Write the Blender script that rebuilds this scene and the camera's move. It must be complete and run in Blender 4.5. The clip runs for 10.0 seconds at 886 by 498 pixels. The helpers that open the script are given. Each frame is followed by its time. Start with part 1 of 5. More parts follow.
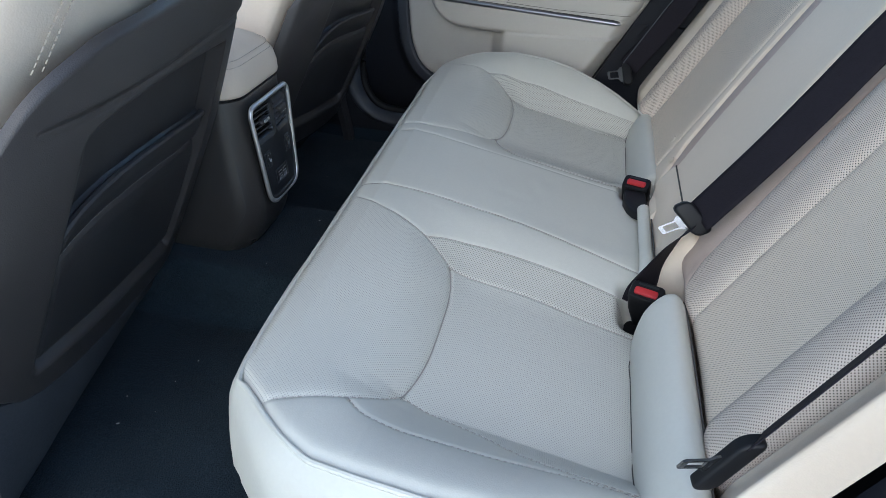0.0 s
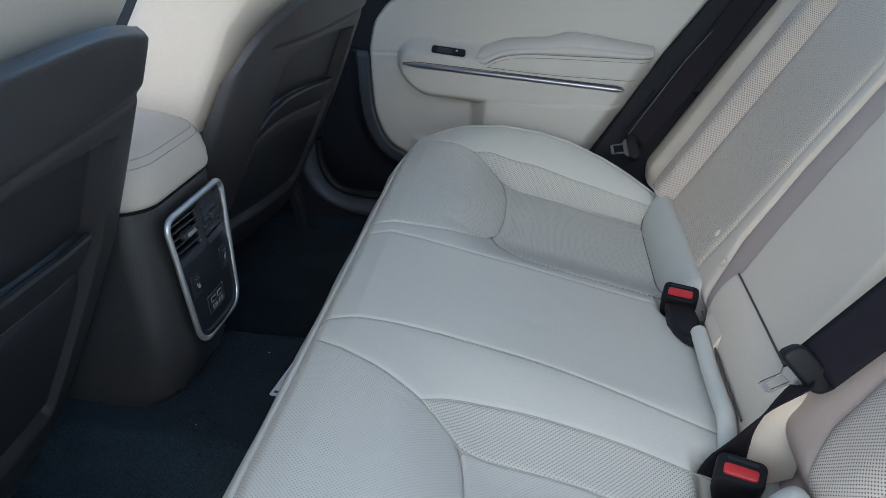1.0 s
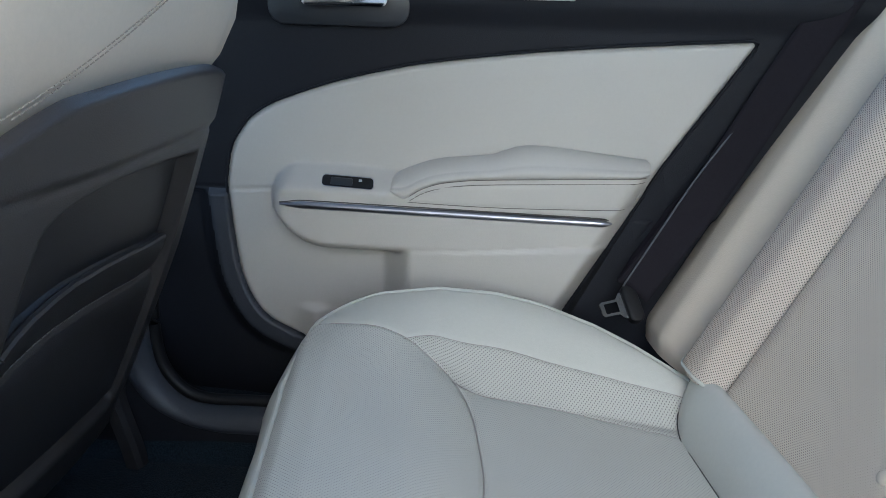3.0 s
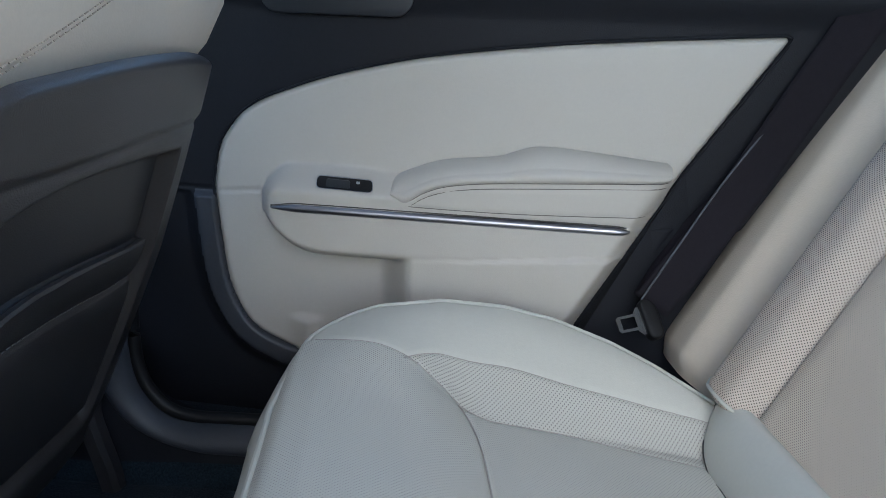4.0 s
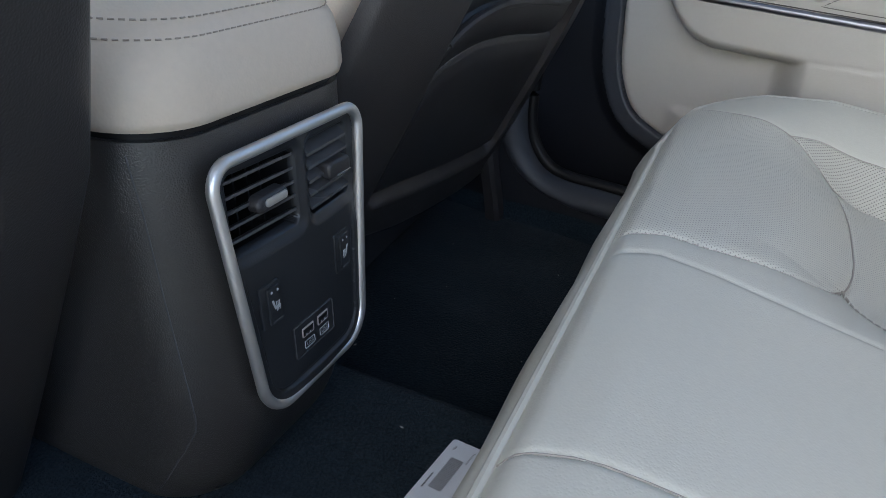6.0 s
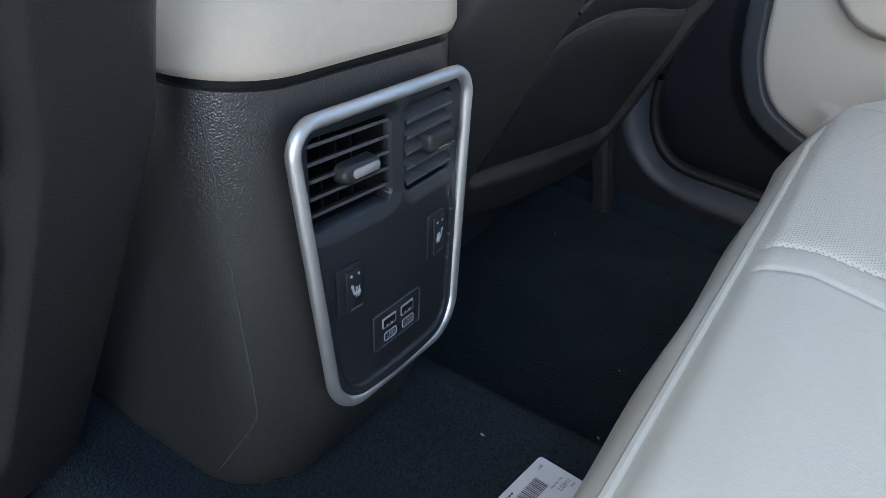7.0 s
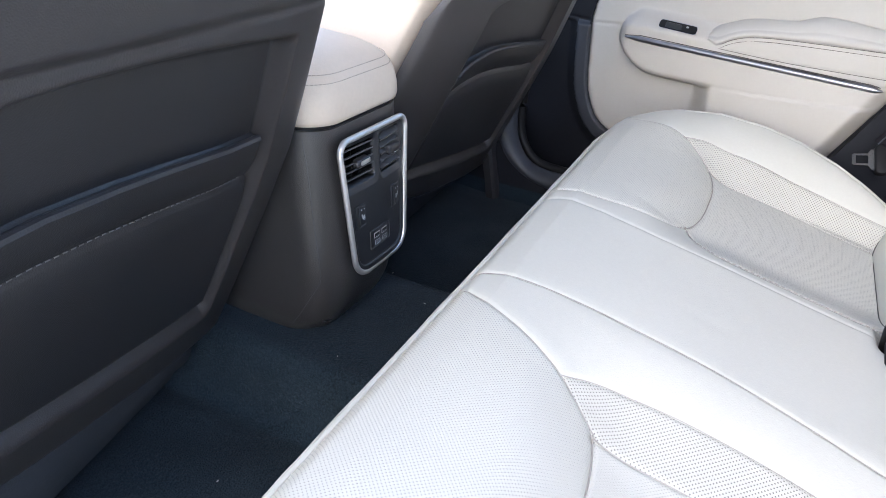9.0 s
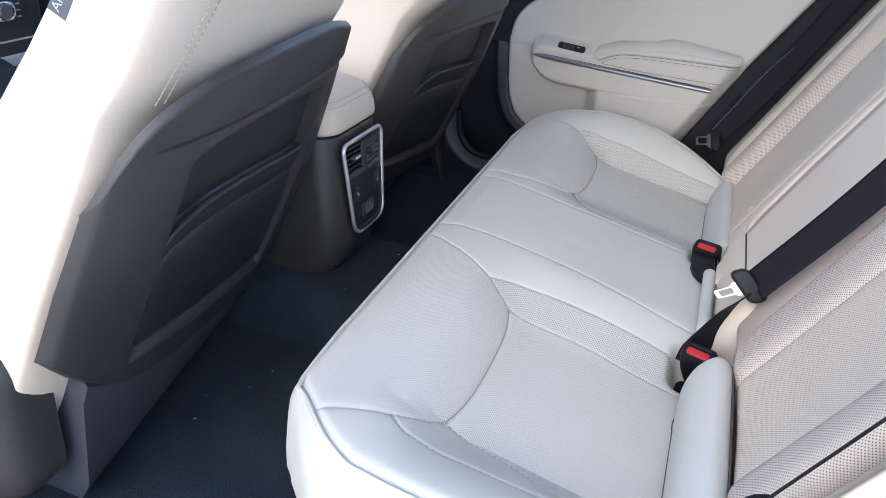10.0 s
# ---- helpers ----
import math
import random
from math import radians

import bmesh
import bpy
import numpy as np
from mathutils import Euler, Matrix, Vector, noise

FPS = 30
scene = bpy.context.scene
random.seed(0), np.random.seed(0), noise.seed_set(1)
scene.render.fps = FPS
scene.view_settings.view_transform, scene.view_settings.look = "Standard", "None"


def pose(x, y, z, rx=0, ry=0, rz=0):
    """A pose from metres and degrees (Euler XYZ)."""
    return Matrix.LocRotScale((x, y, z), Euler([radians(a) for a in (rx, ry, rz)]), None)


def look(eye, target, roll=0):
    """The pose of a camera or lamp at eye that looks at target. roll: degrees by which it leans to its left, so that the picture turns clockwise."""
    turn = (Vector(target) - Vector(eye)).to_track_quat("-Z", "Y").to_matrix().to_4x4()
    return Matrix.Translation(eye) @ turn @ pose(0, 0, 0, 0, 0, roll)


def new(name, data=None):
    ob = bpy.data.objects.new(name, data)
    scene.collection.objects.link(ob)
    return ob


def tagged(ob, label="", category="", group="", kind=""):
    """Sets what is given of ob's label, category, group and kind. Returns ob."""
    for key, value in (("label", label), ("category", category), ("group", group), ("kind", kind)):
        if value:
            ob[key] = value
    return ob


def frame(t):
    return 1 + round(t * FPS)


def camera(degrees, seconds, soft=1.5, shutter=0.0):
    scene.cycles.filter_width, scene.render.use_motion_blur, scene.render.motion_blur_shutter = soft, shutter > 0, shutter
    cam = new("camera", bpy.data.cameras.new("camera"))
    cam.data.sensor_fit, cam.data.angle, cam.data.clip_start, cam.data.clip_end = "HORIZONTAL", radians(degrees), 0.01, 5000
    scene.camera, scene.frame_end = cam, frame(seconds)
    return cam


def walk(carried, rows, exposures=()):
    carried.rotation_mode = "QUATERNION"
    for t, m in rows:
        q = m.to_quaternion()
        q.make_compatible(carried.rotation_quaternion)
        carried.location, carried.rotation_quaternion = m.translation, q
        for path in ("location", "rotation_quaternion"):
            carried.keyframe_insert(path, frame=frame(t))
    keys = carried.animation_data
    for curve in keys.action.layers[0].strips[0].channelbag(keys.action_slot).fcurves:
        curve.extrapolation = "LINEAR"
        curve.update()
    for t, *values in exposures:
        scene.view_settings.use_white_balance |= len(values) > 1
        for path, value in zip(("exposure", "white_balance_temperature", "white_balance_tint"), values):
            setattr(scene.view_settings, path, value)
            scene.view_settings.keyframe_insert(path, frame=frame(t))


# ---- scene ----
cam = camera(62.0, 10.0, soft=0.8)
PATH = [
    (0, (0.474, -1.047, 0.854), (0.185, 0.647, -0.17), 3.6),
    (0.5, (0.442, -0.897, 0.827), (0.186, 0.837, -0.137), 3.2),
    (1, (0.377, -0.752, 0.791), (0.183, 1.034, -0.088), 3.1),
    (1.5, (0.328, -0.621, 0.741), (0.179, 1.22, -0.028), 2.5),
    (2, (0.321, -0.483, 0.722), (0.231, 1.389, 0.022), 0.4),
    (2.5, (0.289, -0.351, 0.715), (0.319, 1.548, 0.089), 1.8),
    (3, (0.278, -0.247, 0.7), (0.391, 1.666, 0.128), 1.8),
    (4.5, (0.268, -0.171, 0.674), (0.384, 1.744, 0.11), 2.8),
    (5, (0.266, -0.291, 0.652), (0.191, 1.581, -0.049), 3.0),
    (5.5, (0.269, -0.373, 0.628), (-0.12, 1.401, -0.211), 4.0),
    (6, (0.237, -0.34, 0.599), (-0.418, 1.302, -0.334), 5.5),
    (7.5, (0.206, -0.285, 0.573), (-0.664, 1.205, -0.438), 7.5),
    (8, (0.244, -0.336, 0.594), (-0.575, 1.178, -0.425), 7.6),
    (8.5, (0.309, -0.512, 0.657), (-0.464, 1.054, -0.319), 6.5),
    (9, (0.401, -0.699, 0.727), (-0.297, 0.929, -0.201), 5.8),
    (9.5, (0.481, -0.911, 0.799), (-0.126, 0.776, -0.087), 5.3),
    (10, (0.528, -1.094, 0.883), (-0.029, 0.584, -0.052), 5.1),
]
EXPOSURES = [(0.0, 1.27, 5780.0, 5.0), (1.0, 1.19, 5720.0, 4.0), (2.5, 1.53, 5680.0, 4.0), (4.5, 1.48, 5700.0, 6.0), (5.5, 1.62, 5800.0, 7.0), (6.0, 1.52, 5950.0, 7.0), (7.5, 2.34, 5820.0, 5.0), (8.5, 2.46, 5950.0, 9.0), (9.0, 2.40, 6150.0, 13.0), (9.5, 2.20, 6150.0, 15.0), (10.0, 1.81, 6050.0, 13.0)]
walk(cam, [(t, look(eye, target, roll)) for t, eye, target, roll in PATH], EXPOSURES)


# ---- world and light ----
world = bpy.data.worlds.new("world")
scene.world = world
world.use_nodes = True
wn = world.node_tree.nodes
sky = wn.new("ShaderNodeTexSky")
sky.sky_type, sky.sun_disc = "NISHITA", False
sky.sun_elevation, sky.sun_rotation = radians(36), radians(183)
wn["Background"].inputs["Strength"].default_value = 0.15
world.node_tree.links.new(sky.outputs[0], wn["Background"].inputs["Color"])
sun = new("sun", bpy.data.lights.new("sun", "SUN"))
sun.data.energy, sun.data.angle, sun.data.color = 0.33, radians(90), (1.0, 0.96, 0.91)
sun.matrix_world = look((-0.12, -2.5, 1.9), (0.0, 0.0, 0.0))


# ---- materials ----
def nodes_of(name):
    m = bpy.data.materials.new(name)
    m.use_nodes = True
    nt = m.node_tree
    return m, nt, nt.nodes["Principled BSDF"]


def add(nt, kind, **inputs):
    n = nt.nodes.new(kind)
    for k, v in inputs.items():
        n.inputs[k.replace("_", " ")].default_value = v
    return n


def maths(nt, op, a, b=None, c=None):
    n = nt.nodes.new("ShaderNodeMath")
    n.operation = op
    for i, v in enumerate((a, b, c)):
        if v is None:
            continue
        if isinstance(v, (int, float)):
            n.inputs[i].default_value = v
        else:
            nt.links.new(v, n.inputs[i])
    return n.outputs[0]


def mix(nt, fac, a, b):
    n = nt.nodes.new("ShaderNodeMix")
    n.data_type = "RGBA"
    for sock, v in ((n.inputs["Factor"], fac), (n.inputs[6], a), (n.inputs[7], b)):
        if isinstance(v, (int, float)):
            sock.default_value = v
        elif isinstance(v, tuple):
            sock.default_value = (*v, 1)
        else:
            nt.links.new(v, sock)
    return n.outputs[2]


def ramp(nt, value, lo, hi):
    n = nt.nodes.new("ShaderNodeMapRange")
    nt.links.new(value, n.inputs["Value"])
    n.inputs["From Min"].default_value, n.inputs["From Max"].default_value = lo, hi
    return n.outputs["Result"]


def surface(name, colour, rough=0.5, metal=0.0, vary=0.08, patch=6.0, grain=0.0, grain_scale=900.0, wave=0.0, coat=0.0, holes=None, pebble=False, spec=0.5, relief=0.35):
    """A surface with two scales of variation, a fine grain and, if asked for, rows of punched holes."""
    m, nt, bsdf = nodes_of(name)
    where = add(nt, "ShaderNodeTexCoord").outputs["Object"]
    big = add(nt, "ShaderNodeTexNoise", Scale=patch, Detail=4.0)
    fine = add(nt, "ShaderNodeTexNoise", Scale=220.0, Detail=3.0)
    for n in (big, fine):
        nt.links.new(where, n.inputs["Vector"])
    dark = tuple(c * (1 - vary) for c in colour)
    light = tuple(min(1, c * (1 + vary)) for c in colour)
    shade = maths(nt, "MULTIPLY_ADD", fine.outputs["Fac"], 0.35, maths(nt, "MULTIPLY", big.outputs["Fac"], 0.65))
    col = mix(nt, ramp(nt, shade, 0.3, 0.7), dark, light)
    nt.links.new(maths(nt, "MULTIPLY_ADD", big.outputs["Fac"], 0.16, rough - 0.08), bsdf.inputs["Roughness"])
    bsdf.inputs["Metallic"].default_value = metal
    bsdf.inputs["Coat Weight"].default_value = coat
    bsdf.inputs["Specular IOR Level"].default_value = spec
    height = None
    if grain:
        cell = add(nt, "ShaderNodeTexVoronoi", Scale=grain_scale)
        cell.feature = "SMOOTH_F1" if not pebble else "DISTANCE_TO_EDGE"
        nt.links.new(where, cell.inputs["Vector"])
        height = maths(nt, "MULTIPLY", cell.outputs["Distance"], grain)
        if pebble:
            height = maths(nt, "MULTIPLY", maths(nt, "MINIMUM", cell.outputs["Distance"], 0.25), grain)
    if wave:
        soft = maths(nt, "MULTIPLY", big.outputs["Fac"], wave)
        height = soft if height is None else maths(nt, "ADD", height, soft)
    if holes:
        pitch, radius, deep = holes
        uv = add(nt, "ShaderNodeUVMap").outputs["UV"]
        sep = nt.nodes.new("ShaderNodeSeparateXYZ")
        nt.links.new(uv, sep.inputs[0])
        found = None
        for shift in (0.0, 0.5):
            parts = []
            for axis in ("X", "Y"):
                f = maths(nt, "FRACT", maths(nt, "MULTIPLY_ADD", sep.outputs[axis], 1 / pitch, shift + 50.0))
                d = maths(nt, "SUBTRACT", f, 0.5)
                parts.append(maths(nt, "MULTIPLY", d, d))
            r = maths(nt, "SQRT", maths(nt, "ADD", *parts))
            found = r if found is None else maths(nt, "MINIMUM", found, r)
        solid = ramp(nt, found, radius / pitch * 0.7, radius / pitch * 1.3)
        col = mix(nt, solid, tuple(c * deep for c in colour), col)
        pit = maths(nt, "MULTIPLY", solid, 0.6)
        height = pit if height is None else maths(nt, "ADD", height, pit)
    nt.links.new(col, bsdf.inputs["Base Color"])
    if height is not None:
        bump = add(nt, "ShaderNodeBump", Strength=relief, Distance=0.001)
        nt.links.new(height, bump.inputs["Height"])
        nt.links.new(bump.outputs[0], bsdf.inputs["Normal"])
    return m


LEATHER = (0.585, 0.57, 0.50)
leather = surface("light_leather", LEATHER, 0.56, grain=0.35, grain_scale=700, vary=0.04, wave=0.6, spec=0.32)
leather_strip = surface("perforated_leather_bold", (0.57, 0.55, 0.48), 0.58, grain=0.3, grain_scale=700, vary=0.04, holes=(0.0043, 0.00060, 0.25), spec=0.3)
leather_insert = surface("perforated_leather_fine", (0.60, 0.583, 0.513), 0.58, grain=0.3, grain_scale=700, vary=0.04, holes=(0.0038, 0.00046, 0.46), spec=0.3)
# backrest leather made darker and pinker, with the recess shade in its colour
border_shade_leather = surface("border_shade_leather", (0.50, 0.395, 0.325), 0.58, grain=0.35, grain_scale=700, vary=0.05, spec=0.3)
# cushion leather again, the warmer light on the backrest put into the colour
leather_back = surface("warm_lit_backrest", (0.665, 0.565, 0.448), 0.56, grain=0.35, grain_scale=700, vary=0.04, wave=0.6, spec=0.32)
back_strip = surface("warm_lit_backrest_bold", (0.60, 0.508, 0.42), 0.58, grain=0.3, grain_scale=700, vary=0.04, holes=(0.0038, 0.00062, 0.11), spec=0.3)
back_insert = surface("warm_lit_backrest_fine", (0.675, 0.57, 0.45), 0.58, grain=0.3, grain_scale=700, vary=0.04, holes=(0.0035, 0.00050, 0.23), spec=0.3)
leather_cream = surface("cream_leather", (0.69, 0.578, 0.46), 0.52, grain=0.35, grain_scale=650, vary=0.05, wave=0.6, spec=0.35)
piping_mat = surface("piping", (0.585, 0.57, 0.50), 0.45, vary=0.05)
port_metal = surface("port_metal", (0.42, 0.38, 0.36), 0.35)
stitch_mat = surface("stitching", (0.38, 0.31, 0.24), 0.7)
seam_mat = surface("seam_thread", (0.36, 0.33, 0.29), 0.8)
door_mat = surface("door_vinyl", (0.475, 0.448, 0.402), 0.5, grain=0.3, grain_scale=800, vary=0.03)
black_door = surface("dark_door_plastic", (0.013, 0.014, 0.018), 0.58, grain=0.4, grain_scale=900, vary=0.15, spec=0.18)
black_shell = surface("dark_shell_plastic", (0.048, 0.043, 0.042), 0.38, grain=0.5, grain_scale=900, vary=0.15, spec=0.4)
black_vinyl = surface("black_vinyl", (0.030, 0.0285, 0.030), 0.44, grain=0.5, grain_scale=800, vary=0.15)
grain_black = surface("grained_black_vinyl", (0.037, 0.034, 0.033), 0.31, spec=1.0, grain=-0.6, grain_scale=1150, vary=0.12, relief=0.55)
panel_black = surface("panel_plastic", (0.020, 0.022, 0.026), 0.35, grain=0.2, grain_scale=1500, vary=0.1)
deep_black = surface("deep_black", (0.008, 0.008, 0.009), 0.5, spec=0.28)
thread_grey = surface("grey_thread", (0.15, 0.145, 0.14), 0.7)
felt_grey = surface("grey_felt", (0.055, 0.060, 0.072), 0.95, grain=0.8, grain_scale=500, vary=0.2, spec=0.2)
grey_trim = surface("grey_trim", (0.075, 0.080, 0.090), 0.6, grain=0.4, grain_scale=700, vary=0.15)
webbing = surface("webbing", (0.016, 0.014, 0.018), 0.8, vary=0.2, spec=0.12, grain=0.6, grain_scale=600)
sill_mat = surface("sill_plastic", (0.042, 0.046, 0.056), 0.5, grain=0.4, grain_scale=800, vary=0.15)
slat_mat = surface("slat_plastic", (0.070, 0.071, 0.076), 0.28, vary=0.1)
satin = surface("satin_chrome", (0.78, 0.77, 0.76), 0.48, metal=1.0, vary=0.04)
chrome = surface("chrome", (0.80, 0.80, 0.81), 0.12, metal=1.0, vary=0.03)
steel = surface("steel", (0.32, 0.32, 0.32), 0.25, metal=1.0, vary=0.05)
red_plastic = surface("red_plastic", (0.45, 0.030, 0.032), 0.4, vary=0.1)
crease_mat = surface("thread_and_crease_shade", (0.15, 0.135, 0.12), 0.8)
strip_metal = surface("brushed_strip_metal", (0.36, 0.36, 0.39), 0.30, metal=1.0, vary=0.05)
# dark colour of the rods that stand in for shade in gaps and creases
gap_mat = surface("gap_shade", (0.075, 0.068, 0.062), 0.9)
lint_mat = surface("lint", (0.42, 0.40, 0.38), 0.9)
white_ink = surface("white_ink", (0.42, 0.44, 0.46), 0.5, vary=0.03)
paper = surface("paper", (0.74, 0.76, 0.80), 0.5, vary=0.03)
ink = surface("ink", (0.03, 0.03, 0.035), 0.6)
headliner_mat = surface("headliner", (0.55, 0.52, 0.47), 0.9, vary=0.04)
paint_mat = surface("body_paint", (0.05, 0.055, 0.065), 0.25, coat=0.8, vary=0.03)
asphalt_mat = surface("concrete", (0.34, 0.335, 0.32), 0.9, vary=0.25, grain=2.0, grain_scale=300)


def carpet_material():
    m, nt, bsdf = nodes_of("carpet")
    where = add(nt, "ShaderNodeTexCoord").outputs["Object"]
    fuzz = add(nt, "ShaderNodeTexNoise", Scale=420.0, Detail=5.0)
    big = add(nt, "ShaderNodeTexNoise", Scale=9.0, Detail=5.0)
    for n in (fuzz, big):
        nt.links.new(where, n.inputs["Vector"])
    f = maths(nt, "MULTIPLY_ADD", fuzz.outputs["Fac"], 0.7, maths(nt, "MULTIPLY", big.outputs["Fac"], 0.3))
    nt.links.new(mix(nt, ramp(nt, f, 0.35, 0.65), (0.006, 0.011, 0.0165), (0.024, 0.038, 0.050)), bsdf.inputs["Base Color"])
    bsdf.inputs["Roughness"].default_value = 1.0
    bsdf.inputs["Specular IOR Level"].default_value = 0.1
    bsdf.inputs["Sheen Weight"].default_value = 0.05
    bump = add(nt, "ShaderNodeBump", Strength=1.0, Distance=0.003)
    nt.links.new(fuzz.outputs["Fac"], bump.inputs["Height"])
    nt.links.new(bump.outputs[0], bsdf.inputs["Normal"])
    return m


carpet = carpet_material()


def glass_material():
    m, nt, bsdf = nodes_of("window_glass")
    bsdf.inputs["Base Color"].default_value = (0.8, 0.85, 0.85, 1)
    bsdf.inputs["Roughness"].default_value = 0.02
    bsdf.inputs["Transmission Weight"].default_value = 1.0
    bsdf.inputs["IOR"].default_value = 1.05
    return m


glass = glass_material()


# ---- builders ----
def finish(ob, smooth=True, angle=40):
    me = ob.data
    if smooth:
        me.polygons.foreach_set("use_smooth", [True] * len(me.polygons))
        me.set_sharp_from_angle(angle=radians(angle))
    return ob


def thing(name, label, category, group="", at=(0, 0, 0), kind=""):
    ob = new(name)
    ob.location = at
    ob.empty_display_size = 0.05
    return tagged(ob, label, category, group, kind)


def part(name, bm, material, parent=None, label="", smooth=True, angle=40):
    me = bpy.data.meshes.new(name)
    bm.to_mesh(me)
    bm.free()
    me.materials.append(material)
    ob = new(name, me)
    if parent is not None:
        ob.parent = parent
        ob.matrix_parent_inverse = Matrix.Translation(-parent_place(parent))
    finish(ob, smooth, angle)
    return tagged(ob, label) if label else ob


def parent_place(ob):
    return Vector(ob.location) if ob.type == "EMPTY" else Vector((0, 0, 0))


def structure(name, bm, material, label, category, smooth=True, angle=40):
    return tagged(part(name, bm, material, None, "", smooth, angle), label, category, kind="structure")


def sstep(v, a, b):
    t = np.clip((v - a) / (b - a), 0, 1)
    return t * t * (3 - 2 * t)


def to_lines(X, Y, pts):
    """The distance from every place of a grid to a line through points."""
    best = np.full(X.shape, 9.0)
    for (ax, ay), (bx, by) in zip(pts[:-1], pts[1:]):
        dx, dy = bx - ax, by - ay
        t = np.clip(((X - ax) * dx + (Y - ay) * dy) / (dx * dx + dy * dy), 0, 1)
        best = np.minimum(best, np.hypot(X - ax - t * dx, Y - ay - t * dy))
    return best


def groove(d, deep=0.0035, wide=0.0035, puff=0.0025, reach=0.016):
    return -deep * np.exp(-((d / wide) ** 2)) - puff * np.exp(-((d / reach) ** 2))


def curve_through(pts, n=40):
    """A smooth line of n places through a few points (Catmull-Rom)."""
    p = np.array(pts, float)
    p = np.vstack([2 * p[0] - p[1], p, 2 * p[-1] - p[-2]])
    out = []
    for t in np.linspace(0, len(p) - 3 - 1e-6, n):
        i, f = int(t), t - int(t)
        a, b, c, d = p[i : i + 4]
        out.append(0.5 * (2 * b + (c - a) * f + (2 * a - 5 * b + 4 * c - d) * f * f + (3 * b - a - 3 * c + d) * f**3))
    return [tuple(float(v) for v in q) for q in out]


def sheets(P, UV, faces_label, names, parent, flip=False):
    """Cuts one grid of places (rows, columns, 3) into one mesh per label."""
    r, c = P.shape[:2]
    idx = np.arange(r * c).reshape(r, c)
    quads = np.stack([idx[:-1, :-1], idx[1:, :-1], idx[1:, 1:], idx[:-1, 1:]], -1).reshape(-1, 4)
    if flip:
        quads = quads[:, ::-1]
    lab = faces_label.reshape(-1)
    flat, uv = P.reshape(-1, 3), UV.reshape(-1, 2)
    made = []
    for k, (name, material, label) in names.items():
        q = quads[lab == k]
        if not len(q):
            continue
        used, inv = np.unique(q.reshape(-1), return_inverse=True)
        me = bpy.data.meshes.new(name)
        me.from_pydata(flat[used].tolist(), [], inv.reshape(-1, 4).tolist())
        layer = me.uv_layers.new(name="UVMap")
        layer.data.foreach_set("uv", uv[q.reshape(-1)].astype(np.float32).reshape(-1))
        me.materials.append(material)
        ob = new(name, me)
        if parent is not None:
            ob.parent = parent
            ob.matrix_parent_inverse = Matrix.Translation(-parent_place(parent))
        me.polygons.foreach_set("use_smooth", [True] * len(me.polygons))
        if label:
            tagged(ob, label)
        made.append(ob)
    return made


def tube(pts, radius, sides=8, closed=False, flat=1.0, up=(0, 0, 1), caps=True):
    """A rod along points; flat squeezes it along up."""
    bm = bmesh.new()
    p = [Vector(q) for q in pts]
    rings = []
    n = len(p)
    for i, q in enumerate(p):
        if closed:
            way = p[(i + 1) % n] - p[i - 1]
        else:
            way = p[min(i + 1, n - 1)] - p[max(i - 1, 0)]
        way.normalize()
        side = way.cross(Vector(up))
        if side.length < 1e-4:
            side = way.cross(Vector((1, 0, 0)))
        side.normalize()
        top = side.cross(way)
        ring = []
        for k in range(sides):
            a = 2 * math.pi * k / sides
            ring.append(bm.verts.new(q + side * math.cos(a) * radius + top * math.sin(a) * radius * flat))
        rings.append(ring)
    for i in range(n if closed else n - 1):
        a, b = rings[i], rings[(i + 1) % n]
        for k in range(sides):
            bm.faces.new((a[k], a[(k + 1) % sides], b[(k + 1) % sides], b[k]))
    if caps and not closed:
        bm.faces.new(rings[0])
        bm.faces.new(rings[-1][::-1])
    bmesh.ops.recalc_face_normals(bm, faces=bm.faces)
    return bm


def loft(rings, caps=True):
    bm = bmesh.new()
    vs = [[bm.verts.new(q) for q in ring] for ring in rings]
    n = len(rings[0])
    for a, b in zip(vs[:-1], vs[1:]):
        for k in range(n):
            bm.faces.new((a[k], a[(k + 1) % n], b[(k + 1) % n], b[k]))
    if caps:
        bm.faces.new(vs[0][::-1])
        bm.faces.new(vs[-1])
    bmesh.ops.recalc_face_normals(bm, faces=bm.faces)
    return bm


def box(lo, hi, bevel=0.0, turn=None, seg=2):
    bm = bmesh.new()
    bmesh.ops.create_cube(bm, size=1)
    lo, hi = Vector(lo), Vector(hi)
    for v in bm.verts:
        v.co = Vector((v.co[i] * (hi[i] - lo[i]) for i in range(3))) + (lo + hi) / 2
    if bevel:
        bmesh.ops.bevel(bm, geom=bm.edges[:], offset=bevel, segments=seg, affect="EDGES", profile=0.5)
    if turn is not None:
        bmesh.ops.transform(bm, matrix=turn, verts=bm.verts)
    return bm


